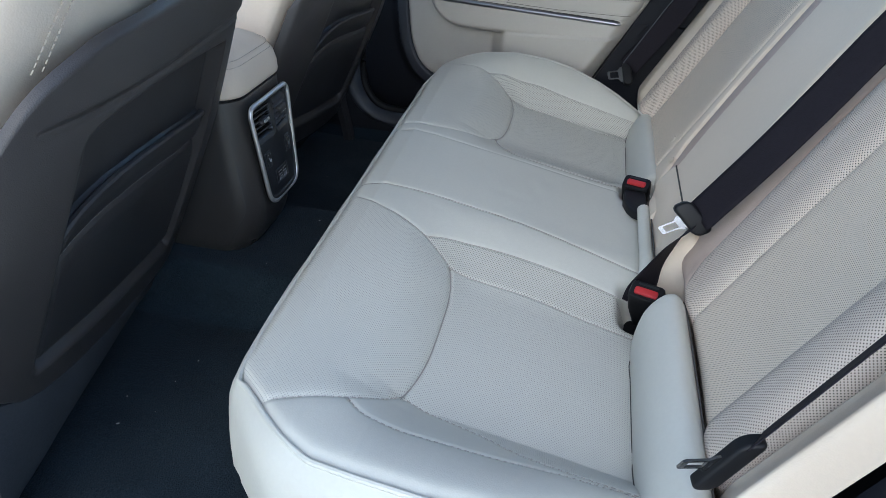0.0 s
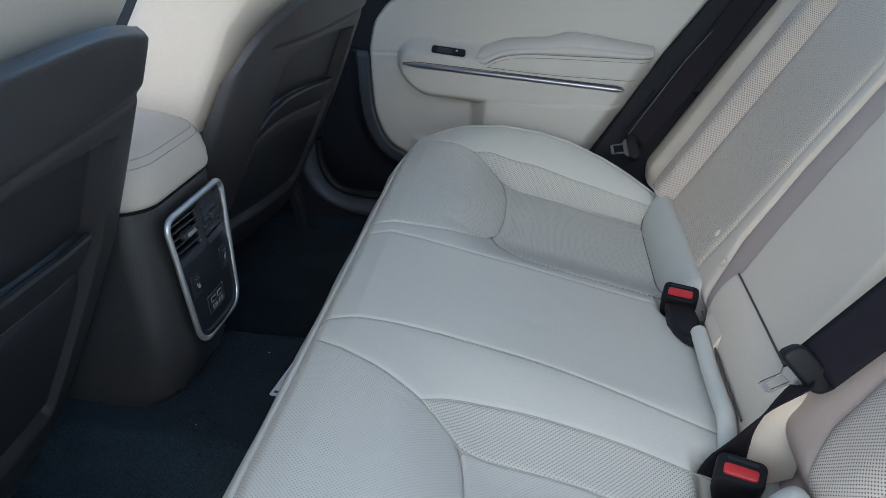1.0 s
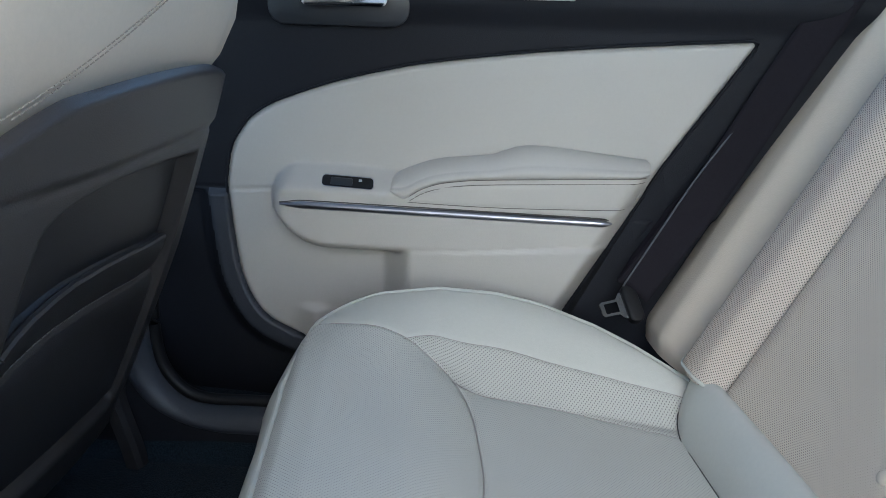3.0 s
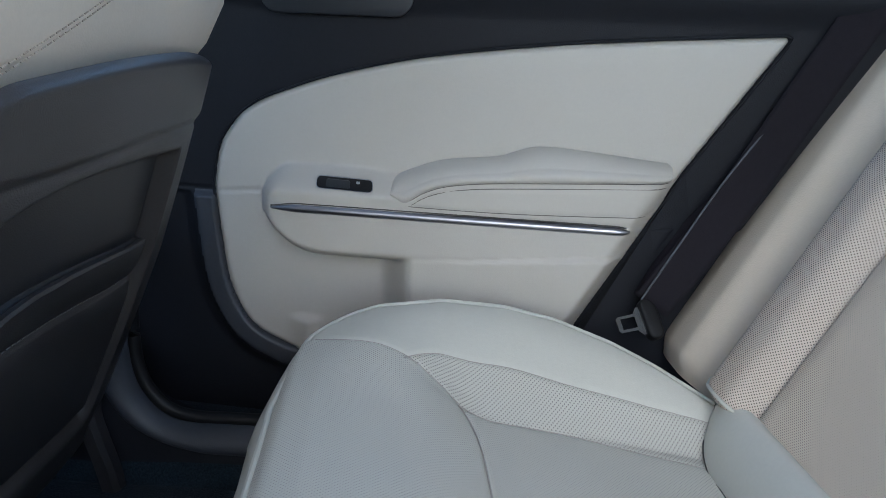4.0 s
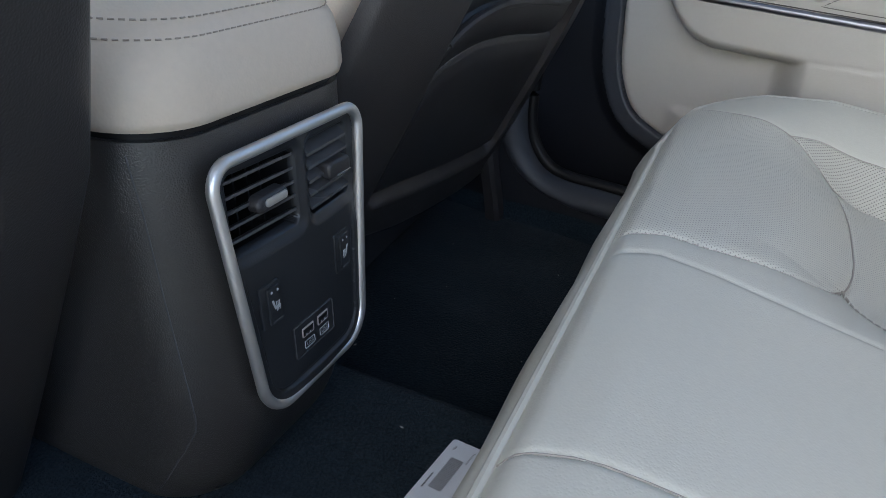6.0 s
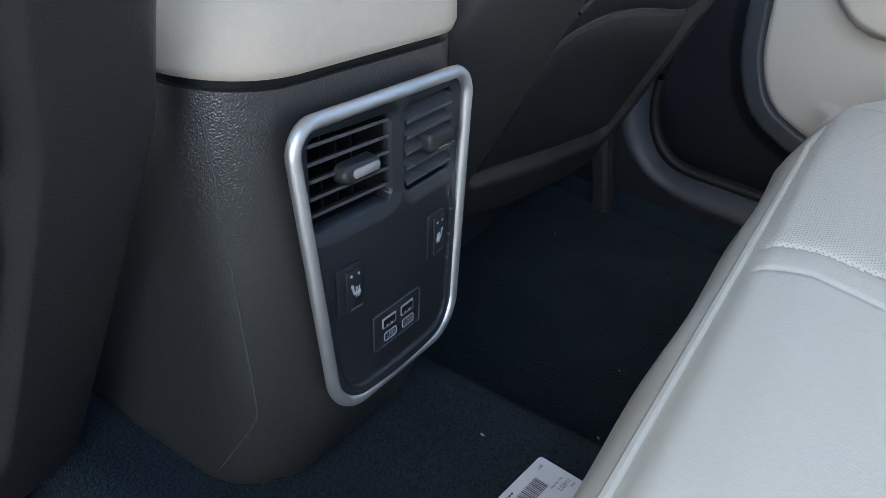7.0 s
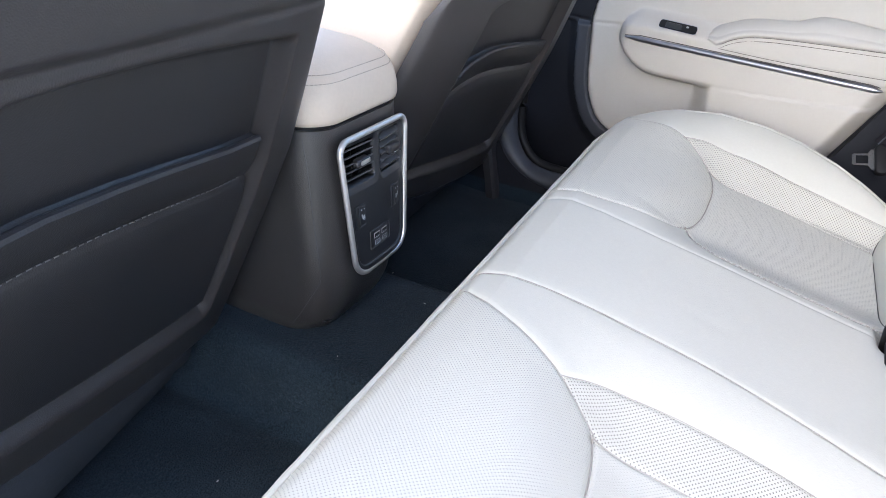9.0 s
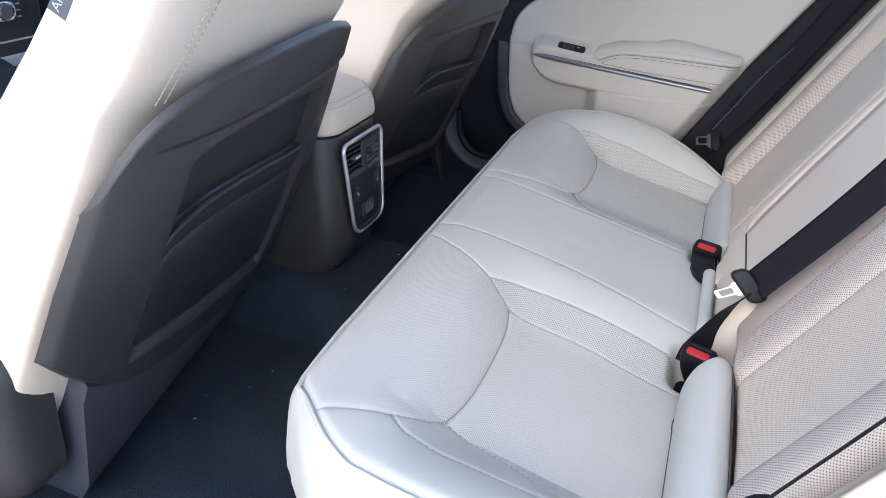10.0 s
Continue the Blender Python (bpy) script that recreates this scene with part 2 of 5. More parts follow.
def slab(outline, place, depth, bevel=0.002, seg=2):
    """A plate: a flat outline (a, b) put in the world by place(a, b, c), with c from 0 to depth."""
    bm = bmesh.new()
    front = [bm.verts.new((a, b, depth)) for a, b in outline]
    back = [bm.verts.new((a, b, 0)) for a, b in outline]
    f = bm.faces.new(front)
    bm.faces.new(back[::-1])
    n = len(outline)
    for i in range(n):
        bm.faces.new((back[i], back[(i + 1) % n], front[(i + 1) % n], front[i]))
    bmesh.ops.recalc_face_normals(bm, faces=bm.faces)
    if bevel:
        edge = [e for e in bm.edges if all(abs(v.co.z - depth) < 1e-7 for v in e.verts)]
        bmesh.ops.bevel(bm, geom=edge, offset=bevel, segments=seg, affect="EDGES", profile=0.5)
    for v in bm.verts:
        v.co = place(v.co.x, v.co.y, v.co.z)
    bmesh.ops.recalc_face_normals(bm, faces=bm.faces)
    return bm


def rounded(cx, cy, w, h, r, n=5, taper=0.0):
    """A rectangle with round corners; taper narrows its foot."""
    out = []
    for sx, sy, a0 in ((1, 1, 0), (-1, 1, 90), (-1, -1, 180), (1, -1, 270)):
        half = w / 2 - (taper if sy < 0 else 0)
        for k in range(n + 1):
            a = radians(a0 + 90 * k / n)
            out.append((cx + sx * (half - r) + r * math.cos(a), cy + sy * (h / 2 - r) + r * math.sin(a)))
    return out


def stitches(pts, parent, material, length=0.004, gap=0.003, radius=0.0006, lift=(0, 0, 0), name="stitching", label=""):
    """A row of thread stitches along a line, one mesh."""
    p = np.array(pts, float) + np.array(lift)
    seg = np.linalg.norm(np.diff(p, axis=0), axis=1)
    run = np.r_[0, np.cumsum(seg)]
    bm = bmesh.new()
    s = 0.0
    while s + length < run[-1]:
        ends = []
        for q in (s, s + length):
            ends.append(Vector([float(np.interp(q, run, p[:, k])) for k in range(3)]))
        way = (ends[1] - ends[0]).normalized()
        side = way.cross(Vector((0.31, 0.2, 0.93))).normalized()
        top = side.cross(way)
        ring = [[bm.verts.new(e + side * radius * math.cos(a) + top * radius * math.sin(a)) for a in (0, 1.57, 3.14, 4.71)] for e in ends]
        for k in range(4):
            bm.faces.new((ring[0][k], ring[0][(k + 1) % 4], ring[1][(k + 1) % 4], ring[1][k]))
        bm.faces.new(ring[0][::-1])
        bm.faces.new(ring[1])
        s += length + gap
    return part(name, bm, material, parent, label)

# ---- car body: floor, doors' surroundings, roof ----
FLOOR = 0.105


def floor_height(x, y):
    tunnel = 0.198 - FLOOR
    a = np.abs(y)
    h = FLOOR + tunnel * sstep(-a, -0.150, -0.118)
    h = h + 0.22 * sstep(-x, 0.55, 1.0)
    return h + 0.0015 * np.sin(x * 31 + 2 * np.sin(y * 17)) * np.sin(y * 27)


gx, gy = np.meshgrid(np.linspace(-1.1, 0.75, 150), np.linspace(-0.80, 0.86, 190), indexing="ij")
gz = floor_height(gx, gy)
made = sheets(np.stack([gx, gy, gz], -1), np.stack([gx, gy], -1), np.zeros((149, 189), int), {0: ("floor", carpet, "")}, None)
tagged(made[0], "black carpeted car floor with a raised centre tunnel", "floor", kind="structure")

bm = bmesh.new()
bmesh.ops.create_grid(bm, x_segments=2, y_segments=2, size=400, matrix=pose(0, 0, -0.22))
structure("ground", bm, asphalt_mat, "pale concrete ground under the car", "ground", smooth=False)


def door_y(x, z):
    """The inner skin of the far door."""
    return 0.813 - 0.20 * (x - 0.027) - 0.0435 * (z - 0.469)


# unseen roof and pillars, set to shape daylight from windows and the open near side
structure("ceiling", box((-0.80, -0.56, 1.31), (0.95, 0.56, 1.33), 0.008), headliner_mat, "beige fabric headliner of the car roof", "ceiling")
structure("roof_panel", box((-0.83, -0.58, 1.335), (1.0, 0.58, 1.36), 0.012), paint_mat, "dark painted car roof", "roof")
for name, pts in (
    ("pillar_rear_far", [(0.80, 0.70, 0.72), (0.95, 0.65, 1.0), (0.97, 0.56, 1.32)]),
    ("pillar_rear_near", [(0.92, -0.74, 0.60), (1.0, -0.68, 1.0), (0.97, -0.56, 1.32)]),
    ("pillar_front_far", [(-1.55, 0.72, 0.78), (-1.1, 0.66, 1.02), (-0.80, 0.56, 1.32)]),
    ("pillar_front_near", [(-1.55, -0.72, 0.78), (-1.1, -0.66, 1.02), (-0.80, -0.56, 1.32)]),
    ("pillar_middle_far", [(-0.30, 0.84, 0.60), (-0.26, 0.77, 0.78), (-0.24, 0.57, 1.32)]),
    ("pillar_middle_near", [(-0.30, -0.80, 0.06), (-0.28, -0.80, 0.45), (-0.26, -0.75, 0.75), (-0.24, -0.57, 1.32)]),
):
    structure(name, tube(curve_through(pts, 14), 0.045, 10), headliner_mat if "middle_near" not in name else grey_trim, "trimmed roof pillar of the car", "pillar")
structure("sill_near", box((-0.95, -0.83, 0.06), (0.75, -0.72, 0.165), 0.02), black_shell, "black plastic door sill of the open side", "sill")
structure("wheelhouse_near", loft([[(x, y, z) for x, z in ((0.62, 0.10), (0.70, 0.36), (0.78, 0.52), (0.90, 0.70), (1.2, 0.70), (1.2, 0.10))] for y in (-0.80, -0.600)]), black_door, "dark trim over the rear wheel housing", "trim", angle=20)
# out of view: rear corners and roof end added to cut light from behind
for name, y0, y1 in (("quarter_block_far", 0.62, 0.66), ("quarter_block_near", -0.66, -0.62)):
    structure(name, loft([[(x, y, z) for x, z in ((0.98, 0.74), (1.45, 0.74), (1.30, 1.31), (0.93, 1.31))] for y in (y0, y1)]), headliner_mat, "beige trimmed rear quarter panel", "pillar", angle=20)
structure("ceiling_block_rear", loft([[(x, y, z) for x, z in ((0.95, 1.31), (1.30, 1.28), (1.30, 1.31), (0.95, 1.34))] for y in (-0.62, 0.62)]), headliner_mat, "beige headliner over the rear window", "ceiling", angle=20)
structure("rear_shelf", box((0.93, -0.66, 0.74), (1.35, 0.66, 0.78), 0.01), grey_trim, "grey shelf behind the rear seat", "shelf")
structure("side_outer_far", box((-1.6, 0.90, 0.0), (1.4, 0.94, 0.74), 0.01), paint_mat, "dark painted outer skin of the far side", "body panel")
structure("firewall", box((-1.75, -0.85, 0.0), (-1.65, 0.90, 0.75), 0.01), deep_black, "black wall in front of the foot wells", "wall")
structure("trunk_wall", box((1.22, -0.80, 0.0), (1.28, 0.80, 0.78), 0.01), deep_black, "black wall behind the rear seat", "wall")

# ---- far door ----
INLAY = curve_through([(0.086, 0.266), (0.065, 0.284), (0.048, 0.315), (0.037, 0.350), (0.030, 0.41), (0.026, 0.469), (0.029, 0.50), (0.036, 0.531), (0.050, 0.556), (0.068, 0.577), (0.095, 0.595), (0.128, 0.609), (0.185, 0.629), (0.255, 0.647), (0.322, 0.660), (0.452, 0.677), (0.577, 0.688), (0.702, 0.697)], 90)
INLAY += [(0.708, 0.694), (0.706, 0.686), (0.618, 0.537), (0.509, 0.325), (0.470, 0.245), (0.186, 0.238), (0.150, 0.244), (0.120, 0.251)]


def inside(X, Z, poly):
    hit = np.zeros(X.shape, bool)
    for (ax, az), (bx, bz) in zip(poly, poly[1:] + poly[:1]):
        cross = (az > Z) != (bz > Z)
        with np.errstate(divide="ignore", invalid="ignore"):
            hit ^= cross & (X < (bx - ax) * (Z - az) / (bz - az) + ax)
    return hit


def snap(X, Z, poly, reach):
    """Moves the grid places next to a closed line onto it, so that the cut along it is clean."""
    best, bx, bz = np.full(X.shape, 9.0), X.copy(), Z.copy()
    for (ax, az), (cx, cz) in zip(poly, poly[1:] + poly[:1]):
        dx, dz = cx - ax, cz - az
        t = np.clip(((X - ax) * dx + (Z - az) * dz) / (dx * dx + dz * dz + 1e-12), 0, 1)
        px, pz = ax + t * dx, az + t * dz
        d = np.hypot(X - px, Z - pz)
        near = d < best
        best, bx, bz = np.where(near, d, best), np.where(near, px, bx), np.where(near, pz, bz)
    close = best < reach
    return np.where(close, bx, X), np.where(close, bz, Z)


def rear_fade(X, Z):
    """The panel's relief runs out at its slanting rear edge."""
    return 0.12 + 0.88 * sstep(0.470 + (Z - 0.245) * 0.535 - X, 0.004, 0.045)


def arm_out(X):
    """How far the armrest stands out along its length."""
    return 0.050 - 0.045 * np.clip((X - 0.12) / 0.43, 0, 1.2) * 0.35


def door_bulge(X, Z):
    """How far the beige panel stands out of the door's skin."""
    lower = 0.398 + 0.05 * np.clip((0.185 - X) / 0.085, 0, 1) ** 2.6 + 0.02 * sstep(X, 0.3, 0.6)
    nose = np.sqrt(1 - (1 - np.clip((X - 0.0935 - 0.034 * np.clip((Z - 0.470) / 0.045, 0, 1) ** 2) / 0.022, 0, 1)) ** 2)
    belly = np.sqrt(1 - (1 - np.clip((Z - lower) / 0.017, 0, 1)) ** 2)
    roof = np.clip((Z - 0.484) / (0.0325 - 0.006 * sstep(X, 0.2, 0.3)), 0, 1)
    roof = 1 - roof**2 * (2 - roof)
    out = arm_out(X) * nose * belly * roof
    pillar = sstep(X, 0.250, 0.292) * (1 - sstep(Z, lower + 0.010, lower + 0.022))
    out = np.maximum(out, 0.043 * pillar * sstep(Z, 0.16, 0.22))
    out += 0.012 * np.exp(-(((X - 0.150) / 0.018) ** 2)) * (1 - sstep(Z, 0.292, 0.306))
    return out * rear_fade(X, Z)


def far_door():
    door = thing("car_door", "closed beige and black rear car door with a chrome strip", "car door", at=(0.3, 0.8, 0.2))
    xs, zs = np.linspace(0.0, 0.73, 236), np.linspace(0.225, 0.715, 166)
    X, Z = np.meshgrid(xs, zs, indexing="ij")
    xc, zc = (X[:-1, :-1] + X[1:, 1:]) / 2, (Z[:-1, :-1] + Z[1:, 1:]) / 2
    edge = to_lines(X, Z, INLAY + INLAY[:1])
    isin = inside(X, Z, INLAY)
    rim = np.where(isin, edge, -edge)
    X, Z = snap(X, Z, INLAY, 0.0021)
    out = door_bulge(X, Z) + 0.010 * sstep(rim, -0.001, 0.008) - 0.004
    seam = to_lines(X, Z, [(0.0, 0.473), (0.026, 0.470), (0.095, 0.476)])
    out += groove(seam, 0.003, 0.0022, 0, 0.01) * (X < 0.092)
    tail = to_lines(X, Z, [(0.30, 0.4665), (0.41, 0.468), (0.56, 0.470), (0.60, 0.472)])
    out += groove(tail, 0.0025, 0.0022, 0, 0.01)
    P = np.stack([X, door_y(X, Z) - out, Z], -1)
    ic = inside(xc, zc, INLAY)
    sheets(P, np.stack([X, Z], -1), ic.astype(int), {1: ("inlay_panel", door_mat, "soft beige vinyl door panel")}, door, flip=False)

    # dark carrier round the inlay, with its raised rim
    xs, zs = np.linspace(-0.26, 1.0, 420), np.linspace(0.10, 0.775, 240)
    X, Z = np.meshgrid(xs, zs, indexing="ij")
    edge = to_lines(X, Z, INLAY + INLAY[:1])
    isin = inside(X, Z, INLAY)
    low = 1 - sstep(Z, 0.462, 0.468)
    rimc = sstep(np.where(isin, edge, -edge), -0.001, 0.006)
    out = -0.010 * rimc + (1 - rimc) * (0.002 + (0.010 * low) * (1 - sstep(edge, 0.022, 0.036)) - 0.010 * sstep(edge, 0.03, 0.05) * low)
    ledge = sstep(Z, 0.735, 0.775)
    out = out - 0.03 * ledge**2 + 0.012 * sstep(Z, 0.70, 0.735)
    split = to_lines(X, Z, [(-0.1, 0.472), (0.022, 0.472)])
    out += groove(split, 0.003, 0.002, 0, 0.01)
    P = np.stack([X, door_y(X, Z) - out, Z], -1)
    ec, zm = (edge[:-1, :-1] + edge[1:, 1:]) / 2, (Z[:-1, :-1] + Z[1:, 1:]) / 2
    # raised rim takes a paler, bluer colour that carries the light on it
    ring = (ec < 0.027) & (zm < 0.469) & ((X[:-1, :-1] + X[1:, 1:]) / 2 < 0.2)
    sheets(P, np.stack([X, Z], -1), ring.astype(int), {0: ("carrier", black_door, "black grained door trim"), 1: ("carrier_lit_rim", sill_mat, "dark blue-grey raised rim")}, door)
    bead = [(x, float(door_y(x, z)) - 0.0045, z) for x, z in INLAY[:97]]
    part("edge_bead", tube(bead, 0.0017, 8), black_door, door, "dark bead round the beige panel")
    part("door_core", box((-0.24, 0.855, 0.10), (0.9, 0.89, 0.76), 0.01), black_door, door)

    # chrome strip
    line = curve_through([(0.112, 0, 0.466), (0.20, 0, 0.4655), (0.33, 0, 0.4645), (0.46, 0, 0.4635), (0.551, 0, 0.463)], 40)
    rings = []
    for i, (x, _, z) in enumerate(line):
        f = i / 39
        half = 0.0061 * min(1, 0.25 + f * 9) * min(1, 0.30 + (1 - f) * 22)
        yb = float(door_y(x, z) - door_bulge(np.array(x), np.array(z)))-0.006
        rings.append([(x, yb + 0.004 - 0.0085 * math.sin(math.pi * k / 10), z - half * math.cos(math.pi * k / 10)) for k in range(11)])
    # dark rod draws the shaded gap above the strip
    part("strip_gap", tube([(r[10][0], r[10][1] - 0.0042, r[10][2] + 0.0006) for r in rings], 0.0009, 6), gap_mat, door)
    part("chrome_strip", loft(rings), strip_metal, door, "satin chrome trim strip")

    # padded elbow rest: an upright face under a double seam, and a soft roll above it
    top = curve_through([(0.2605, 0.493), (0.2635, 0.502), (0.270, 0.509), (0.286, 0.5175), (0.327, 0.5325), (0.392, 0.541), (0.412, 0.5475), (0.432, 0.5545), (0.455, 0.5565), (0.49, 0.5545), (0.54, 0.550), (0.594, 0.545)], 70)
    W = np.concatenate([np.linspace(0, 0.35, 12), np.linspace(0.36, 1, 30)])
    P = np.zeros((70, len(W), 3))

    seam_run = np.array(curve_through([(0.2605, 0.4900), (0.270, 0.4838), (0.279, 0.4815), (0.288, 0.4862), (0.303, 0.4960), (0.327, 0.5050), (0.36, 0.5105), (0.393, 0.5135), (0.458, 0.5175), (0.60, 0.5255)], 120))
    foot_run = np.array(curve_through([(0.2605, 0.4895), (0.270, 0.4832), (0.281, 0.4792), (0.300, 0.4778), (0.395, 0.4770), (0.49, 0.4795), (0.60, 0.4840)], 120))

    def seam_z(x):
        return float(np.interp(x, seam_run[:, 0], seam_run[:, 1]))

    def foot_z(x):
        return float(np.interp(x, foot_run[:, 0], foot_run[:, 1]))

    def swell(x):
        return (float(arm_out(np.array(x))) + 0.003) * (0.78 + 0.22 * math.sqrt(1 - (1 - min(1.0, max(0.0, x - 0.2605) / 0.035)) ** 2))

    for i, (x0, zt) in enumerate(top):
        zs, zb = seam_z(x0), foot_z(x0)
        zs = max(zs, zb + 0.0005)
        fat = swell(x0)
        for j, w in enumerate(W):
            if w <= 0.35:
                z = zb + (zs - zb) * w / 0.35
                out = fat - 0.0015 * math.exp(-(((z - zb) / 0.0022) ** 2))
            else:
                v = (w - 0.35) / 0.65
                z = zs + (zt - zs) * v
                out = 0.004 + (fat - 0.004) * math.sqrt(max(0.0, 1 - v**2.2)) + 0.0035 * math.sin(math.pi * min(1.0, v * 2.2)) * (v < 0.455)
            x = min(x0, 0.596 + (z - 0.520) * 0.45)
            for dz in (0.0, 0.0065):
                out -= 0.0016 * math.exp(-(((z - zs + dz) / 0.0014) ** 2)) * min(1.0, max(0.0, (x0 - 0.281) / 0.012))
            end = float(rear_fade(np.array(x), np.array(z)))
            P[i, j] = (x, float(door_y(x, z)) - 0.004 - max(0.0, out) * end, z)
    sheets(P, np.stack(np.meshgrid(np.linspace(0, 1, 70), W, indexing="ij"), -1), np.zeros((69, len(W) - 1), int), {0: ("elbow_pad", door_mat, "stitched padded beige elbow rest")}, door, flip=True)
    on_pad = lambda x, z, lift: (x, float(door_y(x, z)) - 0.004 - (swell(x) + lift) * float(rear_fade(np.array(x), np.array(z))), z)
    for dz in (0.0, 0.0065):
        row = [on_pad(x, seam_z(x) - dz, -0.0012) for x in np.linspace(0.281 if dz == 0 else 0.288, 0.590, 80) if seam_z(x) - dz > foot_z(x)]
        part("pad_seam", tube(row, 0.00060, 6), crease_mat, door, "dark stitched seam")
    # dark rods draw the shade in the creases at the pad's tip and foot
    tip = [on_pad(x, max(seam_z(x) - 0.002, foot_z(x)), -0.004) for x in np.linspace(0.261, 0.2845, 14)]
    part("pad_crease_shade", tube(tip, 0.0008, 6), crease_mat, door)
    row = [on_pad(x, foot_z(x) - 0.0004, -0.001) for x in np.linspace(0.2845, 0.585, 50)]
    part("pad_crease_shade", tube(row, 0.0006, 6), crease_mat, door)

    # window switch
    def at(a, b, c):
        x, z = 0.2045 + a, 0.4985 - 0.03 * a + b * 0.85
        return Vector((x, float(door_y(x, z) - door_bulge(np.array(x), np.array(z))) - 0.0066 - c, z))

    part("switch_rim", slab(rounded(0, 0, 0.0715, 0.0150, 0.0055), at, 0.0010, 0.0004), strip_metal, door, "thin satin rim round the switch")
    switch = part("window_switch", slab(rounded(0, 0, 0.0695, 0.0130, 0.0045), at, 0.0020, 0.0005), deep_black, door, "black window switch in its bezel")
    part("rocker", slab(rounded(-0.008, 0, 0.030, 0.009, 0.002), lambda a, b, c: at(a, b, c + 0.0020), 0.0014, 0.0004), panel_black, switch)
    part("switch_mark", slab(rounded(0.017, 0.003, 0.0045, 0.0028, 0.0006), lambda a, b, c: at(a, b, c + 0.0020), 0.0005, 0), white_ink, switch)

    # door handle in its dark bowl
    def bowl(a, b, c):
        x, z = 0.192 + a, 0.728 + b
        return Vector((x, float(door_y(x, z)) - 0.010 - c, z))

    handle = part("door_handle", slab(rounded(0, 0, 0.185, 0.056, 0.022), bowl, 0.004, 0.002), panel_black, door, "black recessed handle bowl")
    part("pull", slab(rounded(0.008, 0.006, 0.115, 0.022, 0.010), lambda a, b, c: bowl(a, b, c + 0.010), 0.010, 0.004), chrome, handle, "chrome door pull")
    part("upper_strip", slab(rounded(0.20, 0.012, 0.19, 0.007, 0.003), lambda a, b, c: bowl(a, b, c + 0.004), 0.004, 0.002), chrome, door, "chrome strip under the window")
    return door


far_door()

# window over the far door
def window_place(a, b, c):
    return Vector((a, 0.775 - 0.20 * a - (b - 0.76) * 0.28 - c, b))


window = tagged(part("window_1", slab([(-0.20, 0.765), (0.70, 0.775), (0.62, 1.20), (-0.18, 1.21)], window_place, 0.004, 0), glass, None, ""), "clear side window of the far rear door", "window", kind="structure")
window.visible_shadow = False

# curved dark trim between door and floor
outer = curve_through([(-0.150, 0.42), (-0.125, 0.31), (-0.106, 0.252), (-0.094, 0.222), (-0.070, 0.187), (-0.030, 0.162), (0.020, 0.149), (0.07, 0.147), (0.30, 0.147), (0.5, 0.147)], 60)
inner = curve_through([(-0.050, 0.44), (-0.064, 0.35), (-0.068, 0.30), (-0.064, 0.248), (-0.050, 0.214), (-0.025, 0.189), (0.010, 0.180), (0.07, 0.180), (0.30, 0.180), (0.5, 0.180)], 60)
rings = []
for (ax, az), (bx, bz) in zip(outer, inner):
    ring = []
    for k in range(10):
        t = k / 9
        x, z = ax + (bx - ax) * t, az + (bz - az) * t
        ring.append((x, 0.687 - 0.10 * x - 0.010 * math.sin(math.pi * t) ** 0.6 + 0.016 * t, z))
    ring += [(bx, 0.735 - 0.10 * bx, bz), (ax, 0.735 - 0.10 * ax, az)]
    rings.append(ring)
structure("door_sill_far", loft(rings), sill_mat, "dark grey plastic sill trim curving up to the pillar", "sill")
# black rod stands in for the shade in the gap between sill and door
structure("door_gap_far", tube([(bx + 0.004, 0.716 - 0.10 * bx, bz + 0.004) for bx, bz in inner], 0.009, 10), deep_black, "black rubber seal round the far door opening", "seal")
structure("sill_carpet_far", loft([[(x, 0.688 - 0.10 * x, 0.135), (x, 0.674 - 0.10 * x, 0.118), (x, 0.668 - 0.10 * x, 0.06), (x, 0.90, 0.06), (x, 0.90, 0.135)] for x in (-1.1, -0.3, 0.0, 0.3, 0.6)]), carpet, "black carpeted sill below the far door", "sill")
wall = [(ax, az) for ax, az in outer if az < 0.30]
structure("sill_side_far", loft([[(ax, 0.689 - 0.10 * ax, az - 0.001), (ax, 0.682 - 0.10 * ax, 0.10), (ax + 0.02, 0.78, 0.10), (ax + 0.02, 0.78, az - 0.001)] for ax, az in [(-0.40, 0.26), (-0.20, 0.26)] + wall]), black_door, "black side of the sill below the trim", "sill", angle=25)
# upright ridge of the pillar's foot beside the front seat
ridge = curve_through([(-0.084, 0.100), (-0.092, 0.14), (-0.102, 0.18), (-0.108, 0.215), (-0.100, 0.262)], 16)
structure("pillar_ridge_far", loft([[(x - 0.016, 0.682, z), (x - 0.012, 0.664, z), (x + 0.004, 0.661, z), (x + 0.010, 0.667, z), (x + 0.013, 0.682, z)] for x, z in ridge]), black_vinyl, "dark grey upright ridge at the foot of the middle pillar", "trim", angle=30)
structure("pillar_foot_far", loft([[(x, y, z) for x, y in ((-0.42, 0.88), (-0.42, 0.76), (-0.25, 0.735), (-0.20, 0.76), (-0.20, 0.88))] for z in (0.08, 0.35, 0.62)]), black_door, "black lower trim of the middle pillar", "pillar")

# ---- rear bench cushion ----
EDGE_X = [0.170, 0.172, 0.178, 0.188, 0.206, 0.23, 0.26, 0.33, 0.40, 0.46, 0.55, 0.60, 0.66]
EDGE_W = [0.43, 0.480, 0.530, 0.570, 0.602, 0.622, 0.634, 0.641, 0.640, 0.631, 0.590, 0.560, 0.53]
NEAR_X = [0.170, 0.172, 0.176, 0.182, 0.190, 0.205, 0.225, 0.252, 0.285, 0.33, 0.40, 0.46, 0.55, 0.60, 0.66]
